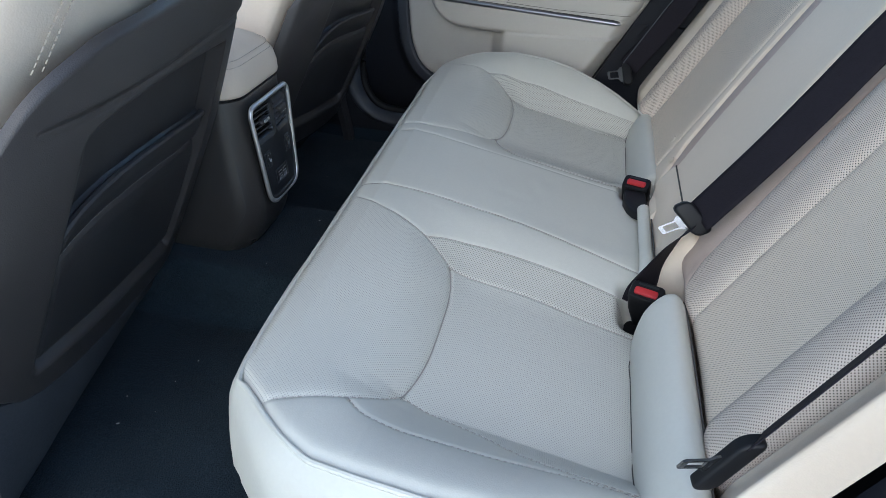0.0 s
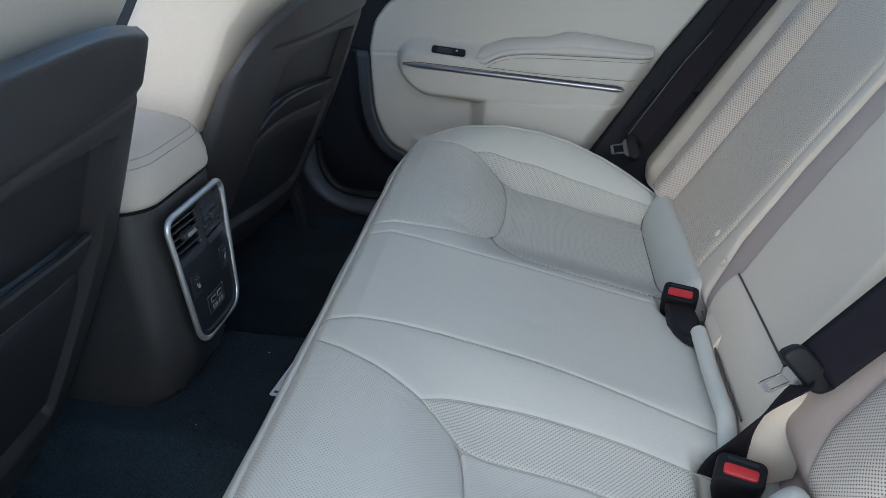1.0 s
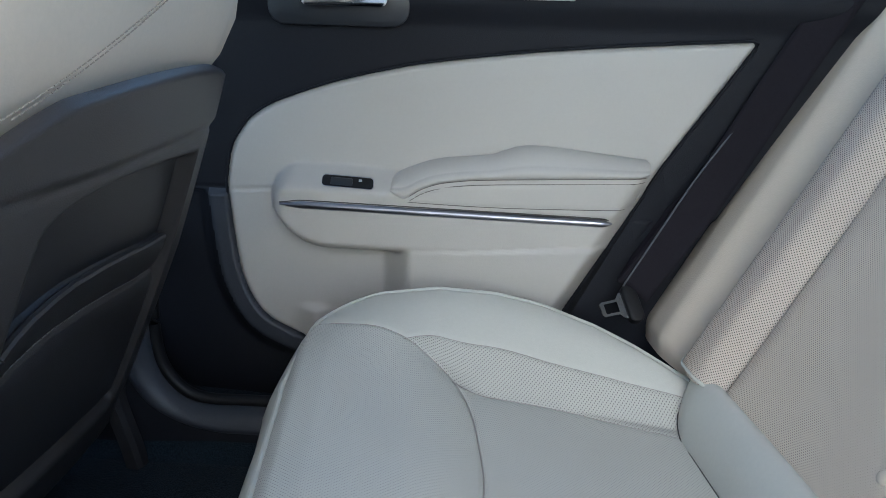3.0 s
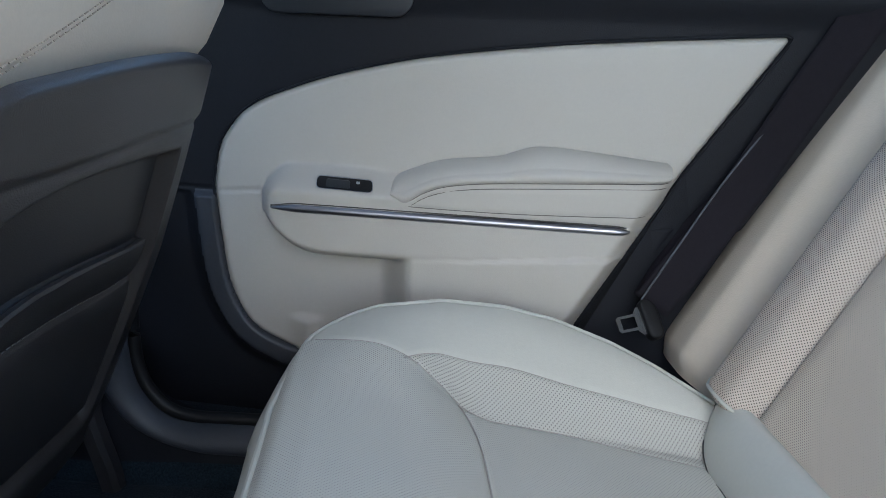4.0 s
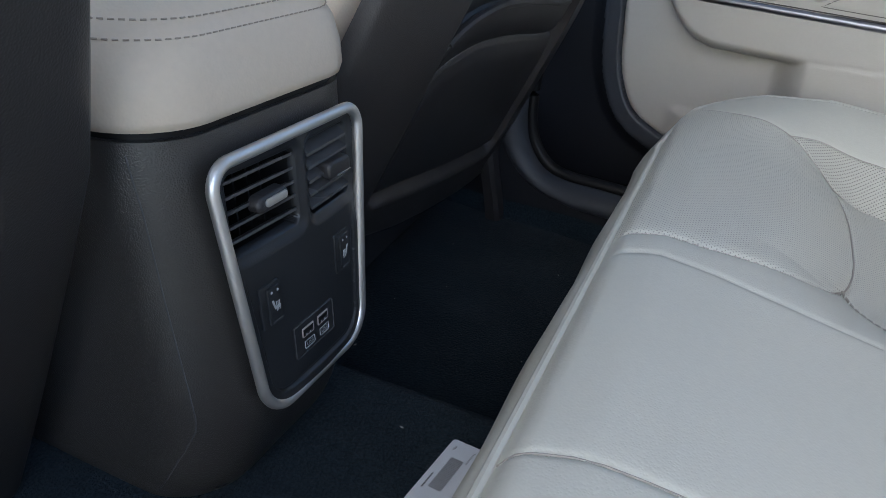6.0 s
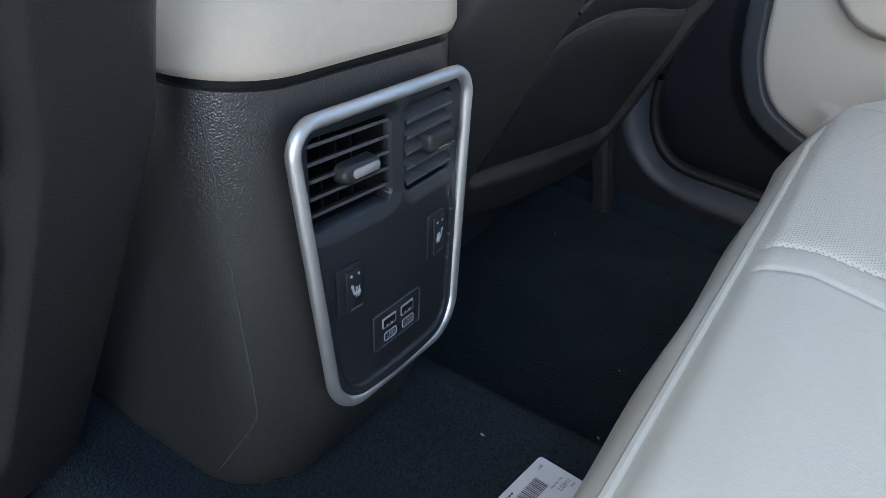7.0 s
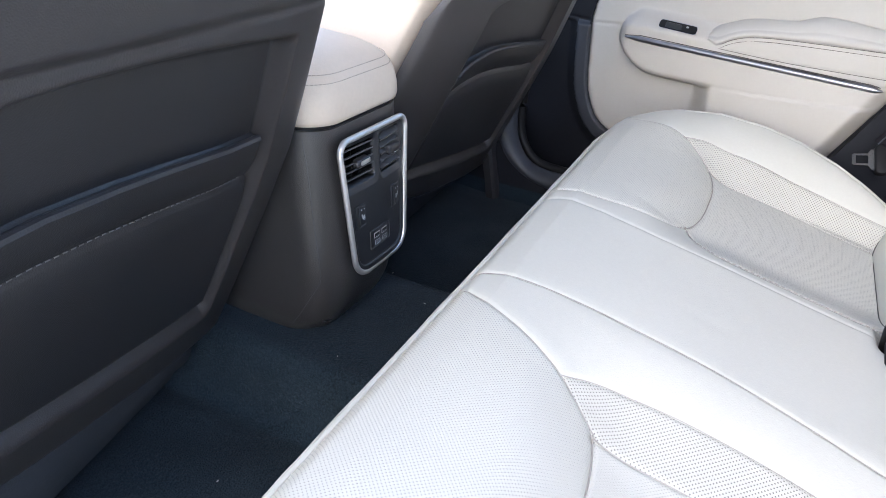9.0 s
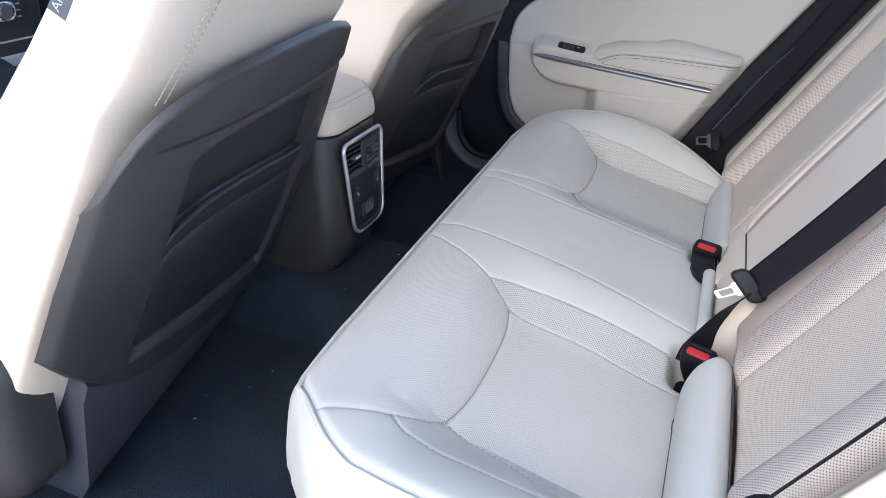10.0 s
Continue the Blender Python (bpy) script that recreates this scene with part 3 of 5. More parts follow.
NEAR_W = [0.44, 0.490, 0.520, 0.533, 0.541, 0.556, 0.577, 0.603, 0.623, 0.634, 0.638, 0.631, 0.590, 0.560, 0.53]


def half_width(x, y):
    """Half the cushion's width on either side: the near front corner is cut off, the far one is round."""
    return np.where(np.asarray(y) < 0, np.interp(x, NEAR_X, NEAR_W), np.interp(x, EDGE_X, EDGE_W))


SEATS = {-1: (-0.348, 0.133), 1: (0.368, 0.121)}


def arc_x(d):
    """The rear line of the thigh roll; d runs from -1 to 1 across one seat."""
    return 0.356 - 0.015 * np.clip(np.abs(d), 0, 1.15) ** 3.0


def across(y):
    """How far a place lies across its own seat: -1 and 1 at the insert's edges."""
    return np.where(y < 0, (y - SEATS[-1][0]) / SEATS[-1][1], (y - SEATS[1][0]) / SEATS[1][1])


def cushion_z(x, y):
    a = np.abs(y)
    w = half_width(x, y)
    q = across(y)
    inner = np.where(y < 0, q, -q)
    base = np.interp(x, [0.16, 0.172, 0.185, 0.21, 0.25, 0.30, 0.36, 0.45, 0.55, 0.66], [0.354, 0.362, 0.367, 0.370, 0.366, 0.358, 0.346, 0.330, 0.312, 0.295])
    rim = np.interp(x, [0.16, 0.20, 0.26, 0.33, 0.40, 0.46, 0.52, 0.57, 0.60, 0.63, 0.66], [0.356, 0.366, 0.381, 0.387, 0.381, 0.369, 0.353, 0.334, 0.320, 0.305, 0.297])
    rim = np.where(y < 0, rim - 0.010 * sstep(x, 0.2, 0.3), rim)
    thigh = base + (rim - base) * sstep(a, 0.42, 0.61)
    plane = 0.319 - 0.205 * (x - 0.339)
    c, h = np.where(y < 0, -SEATS[-1][0], SEATS[1][0]), np.where(y < 0, SEATS[-1][1], SEATS[1][1])
    f = np.clip((a - c - h) / (w - c - h), 0, 1)
    side_in = 1 - sstep(inner, 0.75, 2.0)
    dish = (plane + (rim - plane) * np.sin(f * math.pi / 2) ** 1.1) * side_in + base * (1 - side_in)
    front = sstep(x - arc_x(q), -0.070, 0.035)
    z = thigh + (dish - thigh) * front
    near = np.minimum(w - a, (x - 0.170) * 1.5)
    return z - 0.007 * np.exp(-((np.maximum(near, 0) / 0.010) ** 2))


def seat_seams(s):
    """The seams of one outboard seat in plan, s = -1 for the near one."""
    c, h = SEATS[s]
    line = lambda pts, n=22: curve_through([(x, c + h * v) for x, v in pts], n)
    arc = [(float(arc_x(v)), c + h * v) for v in np.linspace(-1, 1, 33)]
    far_edge = line([(0.340, 0.96), (0.386, 0.975), (0.455, 0.985), (0.52, 0.925), (0.56, 0.90), (0.61, 0.87)])
    far_thigh = line([(0.341, 0.99), (0.327, 1.07), (0.300, 1.215), (0.278, 1.30), (0.247, 1.43), (0.205, 1.57), (0.18, 1.66)])
    if s < 0:
        near_thigh = line([(0.341, -1.0), (0.322, -1.22), (0.298, -1.38), (0.264, -1.50), (0.235, -1.57), (0.205, -1.66), (0.18, -1.76)])
        near_edge = line([(0.341, -1.0), (0.373, -1.02), (0.431, -1.12), (0.473, -1.28), (0.518, -1.37), (0.572, -1.40), (0.61, -1.40)])
        far_strip = line([(0.300, 1.215), (0.326, 1.348), (0.358, 1.42), (0.414, 1.454), (0.496, 1.432), (0.573, 1.352), (0.61, 1.30)], 30)
        near_strip = line([(0.297, -1.40), (0.318, -1.52), (0.342, -1.548), (0.382, -1.556), (0.437, -1.53), (0.491, -1.48), (0.55, -1.435), (0.61, -1.41)], 30)
    else:
        near_thigh = line([(0.341, -1.0), (0.325, -1.22), (0.30, -1.40), (0.25, -1.53), (0.20, -1.57), (0.178, -1.62)])
        near_edge = line([(0.341, -1.0), (0.358, -1.28), (0.387, -1.54), (0.43, -1.63), (0.498, -1.69), (0.61, -1.75)])
        far_strip = line([(0.288, 1.22), (0.307, 1.347), (0.33, 1.425), (0.387, 1.449), (0.447, 1.394), (0.508, 1.332), (0.569, 1.275), (0.612, 1.238)], 30)
        near_strip = near_edge
    return {"arc": arc, "far_edge": far_edge, "near_edge": near_edge, "near_thigh": near_thigh, "far_thigh": far_thigh, "far_strip": far_strip, "near_strip": near_strip}


FOLD = curve_through([(0.180, 0.134), (0.212, 0.143), (0.30, 0.138), (0.38, 0.140), (0.49, 0.133), (0.60, 0.130)], 20)
CENTRE = curve_through([(0.172, -0.092), (0.185, -0.087), (0.229, -0.079), (0.317, -0.076), (0.405, -0.078), (0.491, -0.092), (0.61, -0.118)], 24)


def skew(x, y):
    """The front edge runs a little askew."""
    return -0.018 * y * (1 - sstep(x, 0.20, 0.42))


def inlet(x, y):
    """The two pockets in which the buckles stand."""
    return sum(np.exp(-(((x - 0.610) / 0.030) ** 4) - ((y - yy) / 0.033) ** 4) for yy in (-0.178, 0.142))


def bench_cushion():
    bench = thing("seat_cushion", "light grey leather rear bench cushion with perforated inserts and piping", "car seat", at=(0.4, 0, FLOOR))
    xs = np.concatenate([np.linspace(0.170, 0.20, 18), np.linspace(0.20, 0.66, 226)[1:]])
    eta = np.linspace(-1, 1, 620)
    X, E = np.meshgrid(xs, eta, indexing="ij")
    Y = E * half_width(X, E)
    Z = cushion_z(X, Y)
    lines = {s: seat_seams(s) for s in (-1, 1)}
    depth = {"arc": (0.0034, 0.0022, 0.0016, 0.010), "far_edge": (0.0017, 0.0020, 0.0004, 0.008), "near_edge": (0.0010, 0.0024, 0.0004, 0.010), "near_thigh": (0.0020, 0.0022, 0.0010, 0.010), "far_thigh": (0.0014, 0.0024, 0.0006, 0.008), "far_strip": (0.0014, 0.0022, 0.0003, 0.008), "near_strip": (0.0018, 0.0022, 0.0006, 0.008)}
    for s in (-1, 1):
        for name, pts in lines[s].items():
            Z += groove(to_lines(X, Y, pts), *depth[name])
    Z += groove(to_lines(X, Y, CENTRE), 0.0015, 0.0020, 0.0004, 0.008)
    Z += groove(to_lines(X, Y, FOLD), 0.0012, 0.003, 0.0003, 0.010)
    Z -= 0.05 * np.clip(inlet(X, Y), 0, 1)
    rng = np.random.default_rng(4)
    for _ in range(26):
        cx, cy, ang, ln = rng.uniform(0.2, 0.6), rng.uniform(-0.6, 0.6), rng.uniform(0, 3.1), rng.uniform(0.02, 0.06)
        u = (X - cx) * math.cos(ang) + (Y - cy) * math.sin(ang)
        v = -(X - cx) * math.sin(ang) + (Y - cy) * math.cos(ang)
        Z += rng.uniform(-0.0008, 0.0006) * np.exp(-((u / ln) ** 2) - (v / 0.012) ** 2)
    xc, yc = (X[:-1, :-1] + X[1:, 1:]) / 2, (Y[:-1, :-1] + Y[1:, 1:]) / 2
    lab = np.zeros(xc.shape, int)
    cq = np.array(CENTRE)
    lab[yc < np.interp(xc, cq[:, 0], cq[:, 1])] = 7

    for s in (-1, 1):
        mine = (yc < 0) == (s < 0)
        k = 0 if s < 0 else 10

        def side(name):
            q = np.array(lines[s][name])
            q = q[np.argsort(q[:, 0])]
            return np.interp(xc, q[:, 0], q[:, 1])

        ax = arc_x(across(yc))
        lo, hi = side("near_edge"), side("far_edge")
        thigh = mine & (xc < np.where(np.abs(across(yc)) > 1, 0.341, ax)) & (yc > side("near_thigh")) & (yc < side("far_thigh"))
        insert = mine & (xc >= ax) & (yc > lo) & (yc < hi)
        far_strip = mine & (xc > (0.300 if s < 0 else 0.288)) & (yc >= hi) & (yc < side("far_strip")) & ~thigh
        near_strip = mine & (s < 0) & (xc > 0.297) & (yc <= lo) & (yc > side("near_strip")) & ~thigh
        outer = mine & ~thigh & ~insert & ~far_strip & ~near_strip & (np.abs(yc) > abs(SEATS[s][0]))
        for m, n in ((thigh, 2), (insert, 3), (far_strip, 4), (near_strip, 5), (outer, 6)):
            lab[m] = n + k
    names = {0: ("centre_panel", leather, "smooth light leather middle seat"), 7: ("inner_panel", leather, "smooth leather strip beside the middle seat")}
    for k in (0, 10):
        names |= {2 + k: ("thigh_panel", leather_insert, "finely perforated thigh roll"), 3 + k: ("insert_panel", leather_insert, "perforated leather insert"), 4 + k: ("side_strip", leather_strip, "boldly perforated leather strip"), 5 + k: ("side_wedge", leather, "smooth leather wedge beside the insert"), 6 + k: ("outer_bolster", leather, "smooth leather outer bolster")}
    sheets(np.stack([X + skew(X, Y), Y, Z], -1), np.stack([X, Y], -1), lab, names, bench, flip=True)

    # welt and apron round the front and the ends
    rim = [(x, -half_width(x, -1)) for x in np.linspace(0.64, 0.1701, 60)]
    rim += [(0.170, y) for y in np.linspace(-0.43, 0.43, 60)[1:-1]]
    rim += [(x, half_width(x, 1)) for x in np.linspace(0.1701, 0.64, 60)]
    rim = [(float(x), float(y), float(cushion_z(np.array(x), np.array(y)))) for x, y in rim]
    rim = [(x + float(skew(np.array(x), np.array(y))), y, z) for x, y, z in rim]
    rim = [(x, y, z + 0.006 * math.exp(-(((y + 0.533) / 0.010) ** 2)) * (x < 0.22)) for x, y, z in rim]
    rim = curve_through(rim[::2] + rim[-1:], 240)
    part("piping", tube([(x, y, z + 0.0015) for x, y, z in rim], 0.0030, 8), piping_mat, bench, "pale leather piping")
    P = np.zeros((240, 12, 3))
    q = np.array(rim)
    way = np.gradient(q[:, :2], axis=0)
    way /= np.linalg.norm(way, axis=1)[:, None]
    nor = np.stack([-way[:, 1], way[:, 0]], 1)
    nor *= np.sign((nor * (q[:, :2] - np.array([0.42, 0.0]))).sum(1))[:, None]
    prof = [(0.0, 0.0), (0.006, 0.004), (0.012, 0.013), (0.017, 0.028), (0.019, 0.050), (0.020, 0.08), (0.019, 0.11), (0.012, 0.14), (-0.004, 0.165), (-0.025, 0.178), (-0.05, 0.185), (-0.09, 0.19)]
    for j, (o, dz) in enumerate(prof):
        ripple = 0.0015 * np.sin(np.arange(240) * 0.35 + j) * min(j, 4) / 4
        P[:, j, :2] = q[:, :2] + nor * (o + ripple)[:, None] if not np.isscalar(o + ripple) else q[:, :2] + nor * o
        P[:, j, 2] = np.maximum(q[:, 2] - dz, FLOOR + 0.075)
    for yy in (-0.535, 0.535):
        f = np.exp(-(((q[:, 1] - yy) / 0.012) ** 2)) * (q[:, 0] < 0.3)
        P[:, 1:, :2] -= (nor * f[:, None])[:, None, :] * 0.006
    sheets(P, np.stack(np.meshgrid(np.linspace(0, 1.8, 240), np.linspace(0, 0.2, 12), indexing="ij"), -1), np.zeros((239, 11), int), {0: ("apron", leather, "leather front apron of the bench")}, bench)
    part("seat_base", box((0.215, -0.55, FLOOR + 0.002), (0.66, 0.55, 0.245), 0.02), deep_black, bench, "black base under the cushion")

    # crease lines of the main seams
    for s in (-1, 1):
        for name, sink in (("arc", 0.0040), ("far_edge", 0.0017), ("far_strip", 0.0013), ("far_thigh", 0.0017)):
            row = [(x + float(skew(np.array(x), np.array(y))), y, float(cushion_z(np.array(x), np.array(y))) - sink) for x, y in lines[s][name]]
            part("seam", tube(row, 0.0008 if name == "arc" else 0.0005, 6), seam_mat, bench)
    row = [(x + float(skew(np.array(x), np.array(y))), y, float(cushion_z(np.array(x), np.array(y))) - 0.0014) for x, y in CENTRE]
    part("seam", tube(row, 0.0006, 6), seam_mat, bench)
    part("rear_welt", tube([(0.608, y, 0.320 + 0.002 * math.sin(y * 30) - 0.035 * max(0.0, (abs(y + 0.019) - 0.085) / 0.046) ** 2) for y in np.linspace(-0.150, 0.045, 40)], 0.010, 12), leather, bench, "pale leather welt along the rear edge")

    # visible thread
    for s in (-1, 1):
        for name in ("near_thigh", "near_edge", "far_edge", "near_strip"):
            row = [(x + float(skew(np.array(x), np.array(y))), y, float(cushion_z(np.array(x), np.array(y))) - depth[name][0] - depth[name][2] + 0.0003) for x, y in lines[s][name] if abs(y) < float(half_width(x, y)) - 0.006]
            stitches(row, bench, seam_mat, 0.0045, 0.003, 0.0007)
    return bench


bench_cushion()

# ---- rear backrest ----
TILT_BACK = 0.535
NORMAL = (-0.8817, 0.0, 0.4717)


def back_place(y, z, off):
    """A place on the backrest: off is how far it stands out of the middle plane."""
    return np.stack([0.631 + TILT_BACK * (z - 0.329) + NORMAL[0] * off, y + 0 * off, z + NORMAL[2] * off], -1)


BACK = {-1: (0.205, 0.292, 0.470, 0.536), 1: (0.198, 0.211, 0.470, 0.558)}


def arm_edge(z, y):
    """Where the folding armrest ends on either side, wider towards the top."""
    near = np.interp(z, [0.30, 0.37, 0.45, 0.55, 0.83], [0.100, 0.115, 0.120, 0.108, 0.104])
    far = np.interp(z, [0.30, 0.39, 0.45, 0.53, 0.83], [0.066, 0.082, 0.092, 0.098, 0.100])
    return np.where(y < 0, near, far)


def arm_border(z, y):
    """The outer line of the border round the armrest."""
    near = np.interp(z, [0.30, 0.342, 0.392, 0.46, 0.56, 0.83], [0.245, 0.238, 0.203, 0.198, 0.190, 0.190])
    far = np.interp(z, [0.30, 0.35, 0.40, 0.50, 0.83], [0.120, 0.150, 0.172, 0.181, 0.177])
    return np.where(y < 0, near, far)


def back_off(y, z):
    a = np.abs(y)
    s0, s1 = np.where(y < 0, BACK[-1][2], BACK[1][2]), np.where(y < 0, BACK[-1][3], BACK[1][3])
    mid_b, half_b = (s0 + s1) / 2, (s1 - s0) / 2
    bol = np.exp(-(((a - mid_b) / (half_b * 0.85)) ** 4)) * np.where(y < 0, 0.007, 0.022)
    inner = np.where(y < 0, np.exp(-(((a - 0.245) / 0.04) ** 4)) * 0.006, 0)
    dish = -0.004 * np.exp(-(((a - 0.37) / 0.10) ** 2))
    side = np.where(a > s1, -0.012 + 0.026 * sstep(a, s1 + 0.012, s1 + 0.07) - np.where(y > 0, 1.0, 45.0) * np.maximum(a - np.where(y > 0, 0.66, 0.591), 0) ** 1.5, 0)
    ea, eb = arm_edge(z, y), arm_border(z, y)
    mid = 0.016 * (1 - sstep(a, ea - 0.012, ea)) + np.where((a >= ea) & (a < eb), -0.004 + 0.005 * np.sin(math.pi * np.clip((a - ea) / (eb - ea), 0, 1)), 0)
    foot = -0.05 * (1 - np.where(y < 0, sstep(z, 0.318, 0.372), sstep(z, 0.296, 0.334))) ** 2 * np.where(a > s1, 0.3, 1.0)
    return bol + inner + dish + side + mid + foot


def backrest():
    back = thing("rear_seat", "light beige leather rear bench back with perforated inserts and bolsters", "car seat", at=(0.7, 0, 0.26))
    ys, zs = np.linspace(-0.601, 0.73, 460), np.linspace(0.300, 0.83, 180)
    V, Z = np.meshgrid(ys, zs, indexing="ij")
    knots = [0.0, 0.094, 0.198, 0.292, 0.470, 1.0]
    Y = np.zeros(V.shape)
    for j, z in enumerate(zs):
        for side in (-1, 1):
            m = V[:, j] * side >= 0
            Y[m, j] = side * np.interp(np.abs(V[m, j]), knots, [0.0, float(arm_edge(z, side)), float(arm_border(z, side)), BACK[side][1], 0.470, 1.0])
    off = back_off(Y, Z)
    for s in (-1, 1):
        _, b1, b2, b3 = BACK[s]
        off += groove(to_lines(Y, Z, [(s * b2, 0.31), (s * b2, 0.80)]), 0.0014 if s < 0 else 0.0055, 0.003, 0.0006 if s < 0 else 0.005, 0.014)
        off += groove(to_lines(Y, Z, [(s * b3, 0.31), (s * (b3 + 0.006), 0.83)]), 0.006, 0.0035, 0.004, 0.018)
        off += groove(to_lines(Y, Z, [(s * b1, 0.30), (s * b1, 0.83)]), 0.003, 0.003, 0.0015, 0.010)
    a = np.abs(Y)
    off += groove(np.abs(a - arm_border(Z, Y)), 0.006, 0.003, 0.002, 0.010)
    off -= 0.018 * np.exp(-((np.abs(a - arm_edge(Z, Y)) / 0.006) ** 2))
    P = back_place(Y, Z, off)
    yc = (V[:-1, :-1] + V[1:, 1:]) / 2
    a = np.abs(yc)
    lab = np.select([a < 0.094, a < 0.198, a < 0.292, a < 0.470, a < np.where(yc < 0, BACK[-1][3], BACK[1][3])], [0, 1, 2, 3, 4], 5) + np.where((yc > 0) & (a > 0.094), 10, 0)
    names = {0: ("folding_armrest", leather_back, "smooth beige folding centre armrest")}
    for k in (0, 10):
        names |= {1 + k: ("armrest_border", border_shade_leather, "smooth leather border of the armrest recess"), 2 + k: ("inner_strip", back_strip if k == 0 else leather_back, "perforated leather strip" if k == 0 else "smooth leather strip"), 3 + k: ("insert_panel", back_insert, "perforated leather insert"), 4 + k: ("side_bolster", back_strip, "boldly perforated side bolster"), 5 + k: ("end_bolster", leather_back, "smooth leather end bolster")}
    run = np.concatenate([np.zeros((1, len(zs))), np.cumsum(np.linalg.norm(np.diff(P, axis=0), axis=2), axis=0)])
    sheets(P, np.stack([Z * 1.134, run - run[len(ys) // 2]], -1), lab, names, back, flip=True)
    line = [(y, 0.3215) for y in np.linspace(0.20, 0.540, 40)] + [(0.552, 0.326), (0.562, 0.336), (0.568, 0.350), (0.570, 0.366)]
    foot_line = [tuple(float(v) for v in back_place(np.array(y), np.array(z), back_off(np.array(y), np.array(z)) + 0.0005)) for y, z in line]
    part("piping", tube(foot_line, 0.0022, 8), piping_mat, back, "pale leather piping")
    rows = [[(x, y, z) for x, z in ((0.70, 0.27), (0.78, 0.29), (1.02, 0.74), (0.95, 0.86), (0.895, 0.83))] for y in (-0.66, 0.66)]
    part("back_shell", loft(rows), deep_black, back, "dark rear shell of the backrest")
    return back


backrest()


ROLL = [(0.604, 0.235), (0.597, 0.255), (0.594, 0.275), (0.594, 0.300), (0.597, 0.322), (0.602, 0.338), (0.609, 0.350), (0.617, 0.359), (0.626, 0.363), (0.635, 0.360), (0.643, 0.350), (0.650, 0.334)]


FLAT_ROLL = [(0.600, 0.225), (0.594, 0.250), (0.5935, 0.268), (0.5955, 0.285), (0.600, 0.301), (0.6065, 0.3145), (0.6145, 0.325), (0.623, 0.331), (0.631, 0.331), (0.638, 0.326), (0.643, 0.316), (0.648, 0.300)]


def roll_cushion(y0, y1, profile, grow, sink, back, ends, label):
    """The padded roll that fills the gap between cushion and backrest."""
    ob = thing("lumbar_roll", label, "seat roll", group="rolls along the foot of the backrest", at=(0.62, (y0 + y1) / 2, 0.26))
    ys = np.linspace(y0, y1, 70)
    prof = np.array(curve_through(profile, 34))
    mid = np.array([0.642, 0.310])
    rings = []
    for y in ys:
        e0, e1 = ((y - y0) / ends[0]), ((y1 - y) / ends[1])
        e = min(1.0, max(0.02, 1 - max(0, 1 - e0) ** 2.4)) * min(1.0, max(0.02, 1 - max(0, 1 - e1) ** 2.4))
        ring = [(mid[0] + back + (px - mid[0]) * e * (1 + grow), float(y), mid[1] + (pz + sink - mid[1]) * (0.35 + 0.65 * e)) for px, pz in prof]
        rings.append(ring)
    part("roll", loft(rings), leather_back if y0 < 0 < y1 else leather, ob, angle=70)
    # dark rods draw the shade in the creases behind and before the roll
    part("crease", tube([(r[30][0] + 0.0012, r[30][1], r[30][2] + 0.0008) for r in rings[2:-2]], 0.0011, 6), gap_mat, ob)
    foot = []
    for r in rings[1:-1]:
        over = [z - float(cushion_z(np.array(x), np.array(y))) for x, y, z in r]
        k = next((i for i in range(1, len(r)) if over[i - 1] < 0 <= over[i]), None)
        if k and (-0.50 < r[0][1] < -0.225 or r[0][1] > 0.185):
            f = over[k - 1] / (over[k - 1] - over[k])
            x, z = (r[k - 1][i] + (r[k][i] - r[k - 1][i]) * f for i in (0, 2))
            foot.append((x - 0.0006, r[0][1], z))
    if y0 * y1 > 0:
        part("crease", tube(curve_through(foot[::6] + foot[-1:], 80), 0.0008, 6), gap_mat, ob)
    return ob


roll_cushion(0.150, 0.556, FLAT_ROLL, 0.0, 0.0, 0.0, (0.02, 0.10), "smooth leather roll at the foot of the passenger backrest")
middle = roll_cushion(-0.165, 0.100, ROLL, -0.02, 0.030, 0.025, (0.02, 0.03), "smooth leather roll at the foot of the folding armrest")
# same shade rods where the middle roll meets armrest and welt
part("crease", tube([(0.6460, y, 0.3925) for y in np.linspace(-0.122, 0.072, 20)], 0.0013, 6), gap_mat, middle)
part("crease", tube([(0.6175, y, 0.3285) for y in np.linspace(-0.130, 0.085, 20)], 0.0013, 6), gap_mat, middle)
roll_cushion(-0.64, -0.228, ROLL, 0.06, 0.0, 0.0, (0.02, 0.04), "smooth leather roll at the foot of the near backrest")


def anchor_button(y, z, off):
    ob = thing("anchor_button", "small round beige button on the backrest seam", "button", group="buttons on the backrest", at=tuple(back_place(np.array(y), np.array(z), np.array(off))))
    bm = bmesh.new()
    bmesh.ops.create_uvsphere(bm, u_segments=16, v_segments=8, radius=0.0070)
    for v in bm.verts:
        v.co = Vector(ob.location) + Vector((v.co.x * 0.45 + v.co.z * 0.3, v.co.y, v.co.z * 0.85))
    part("cap", bm, leather_back, ob)


anchor_button(0.235, 0.375, -0.001)
anchor_button(0.153, 0.367, 0.003)

# ---- front seats ----
MOUTH = ([-0.20, -0.158, -0.150, -0.140, -0.12, -0.09, -0.06, 0.0, 0.07, 0.14, 0.20], [0.470, 0.480, 0.491, 0.501, 0.510, 0.516, 0.518, 0.514, 0.506, 0.496, 0.491])


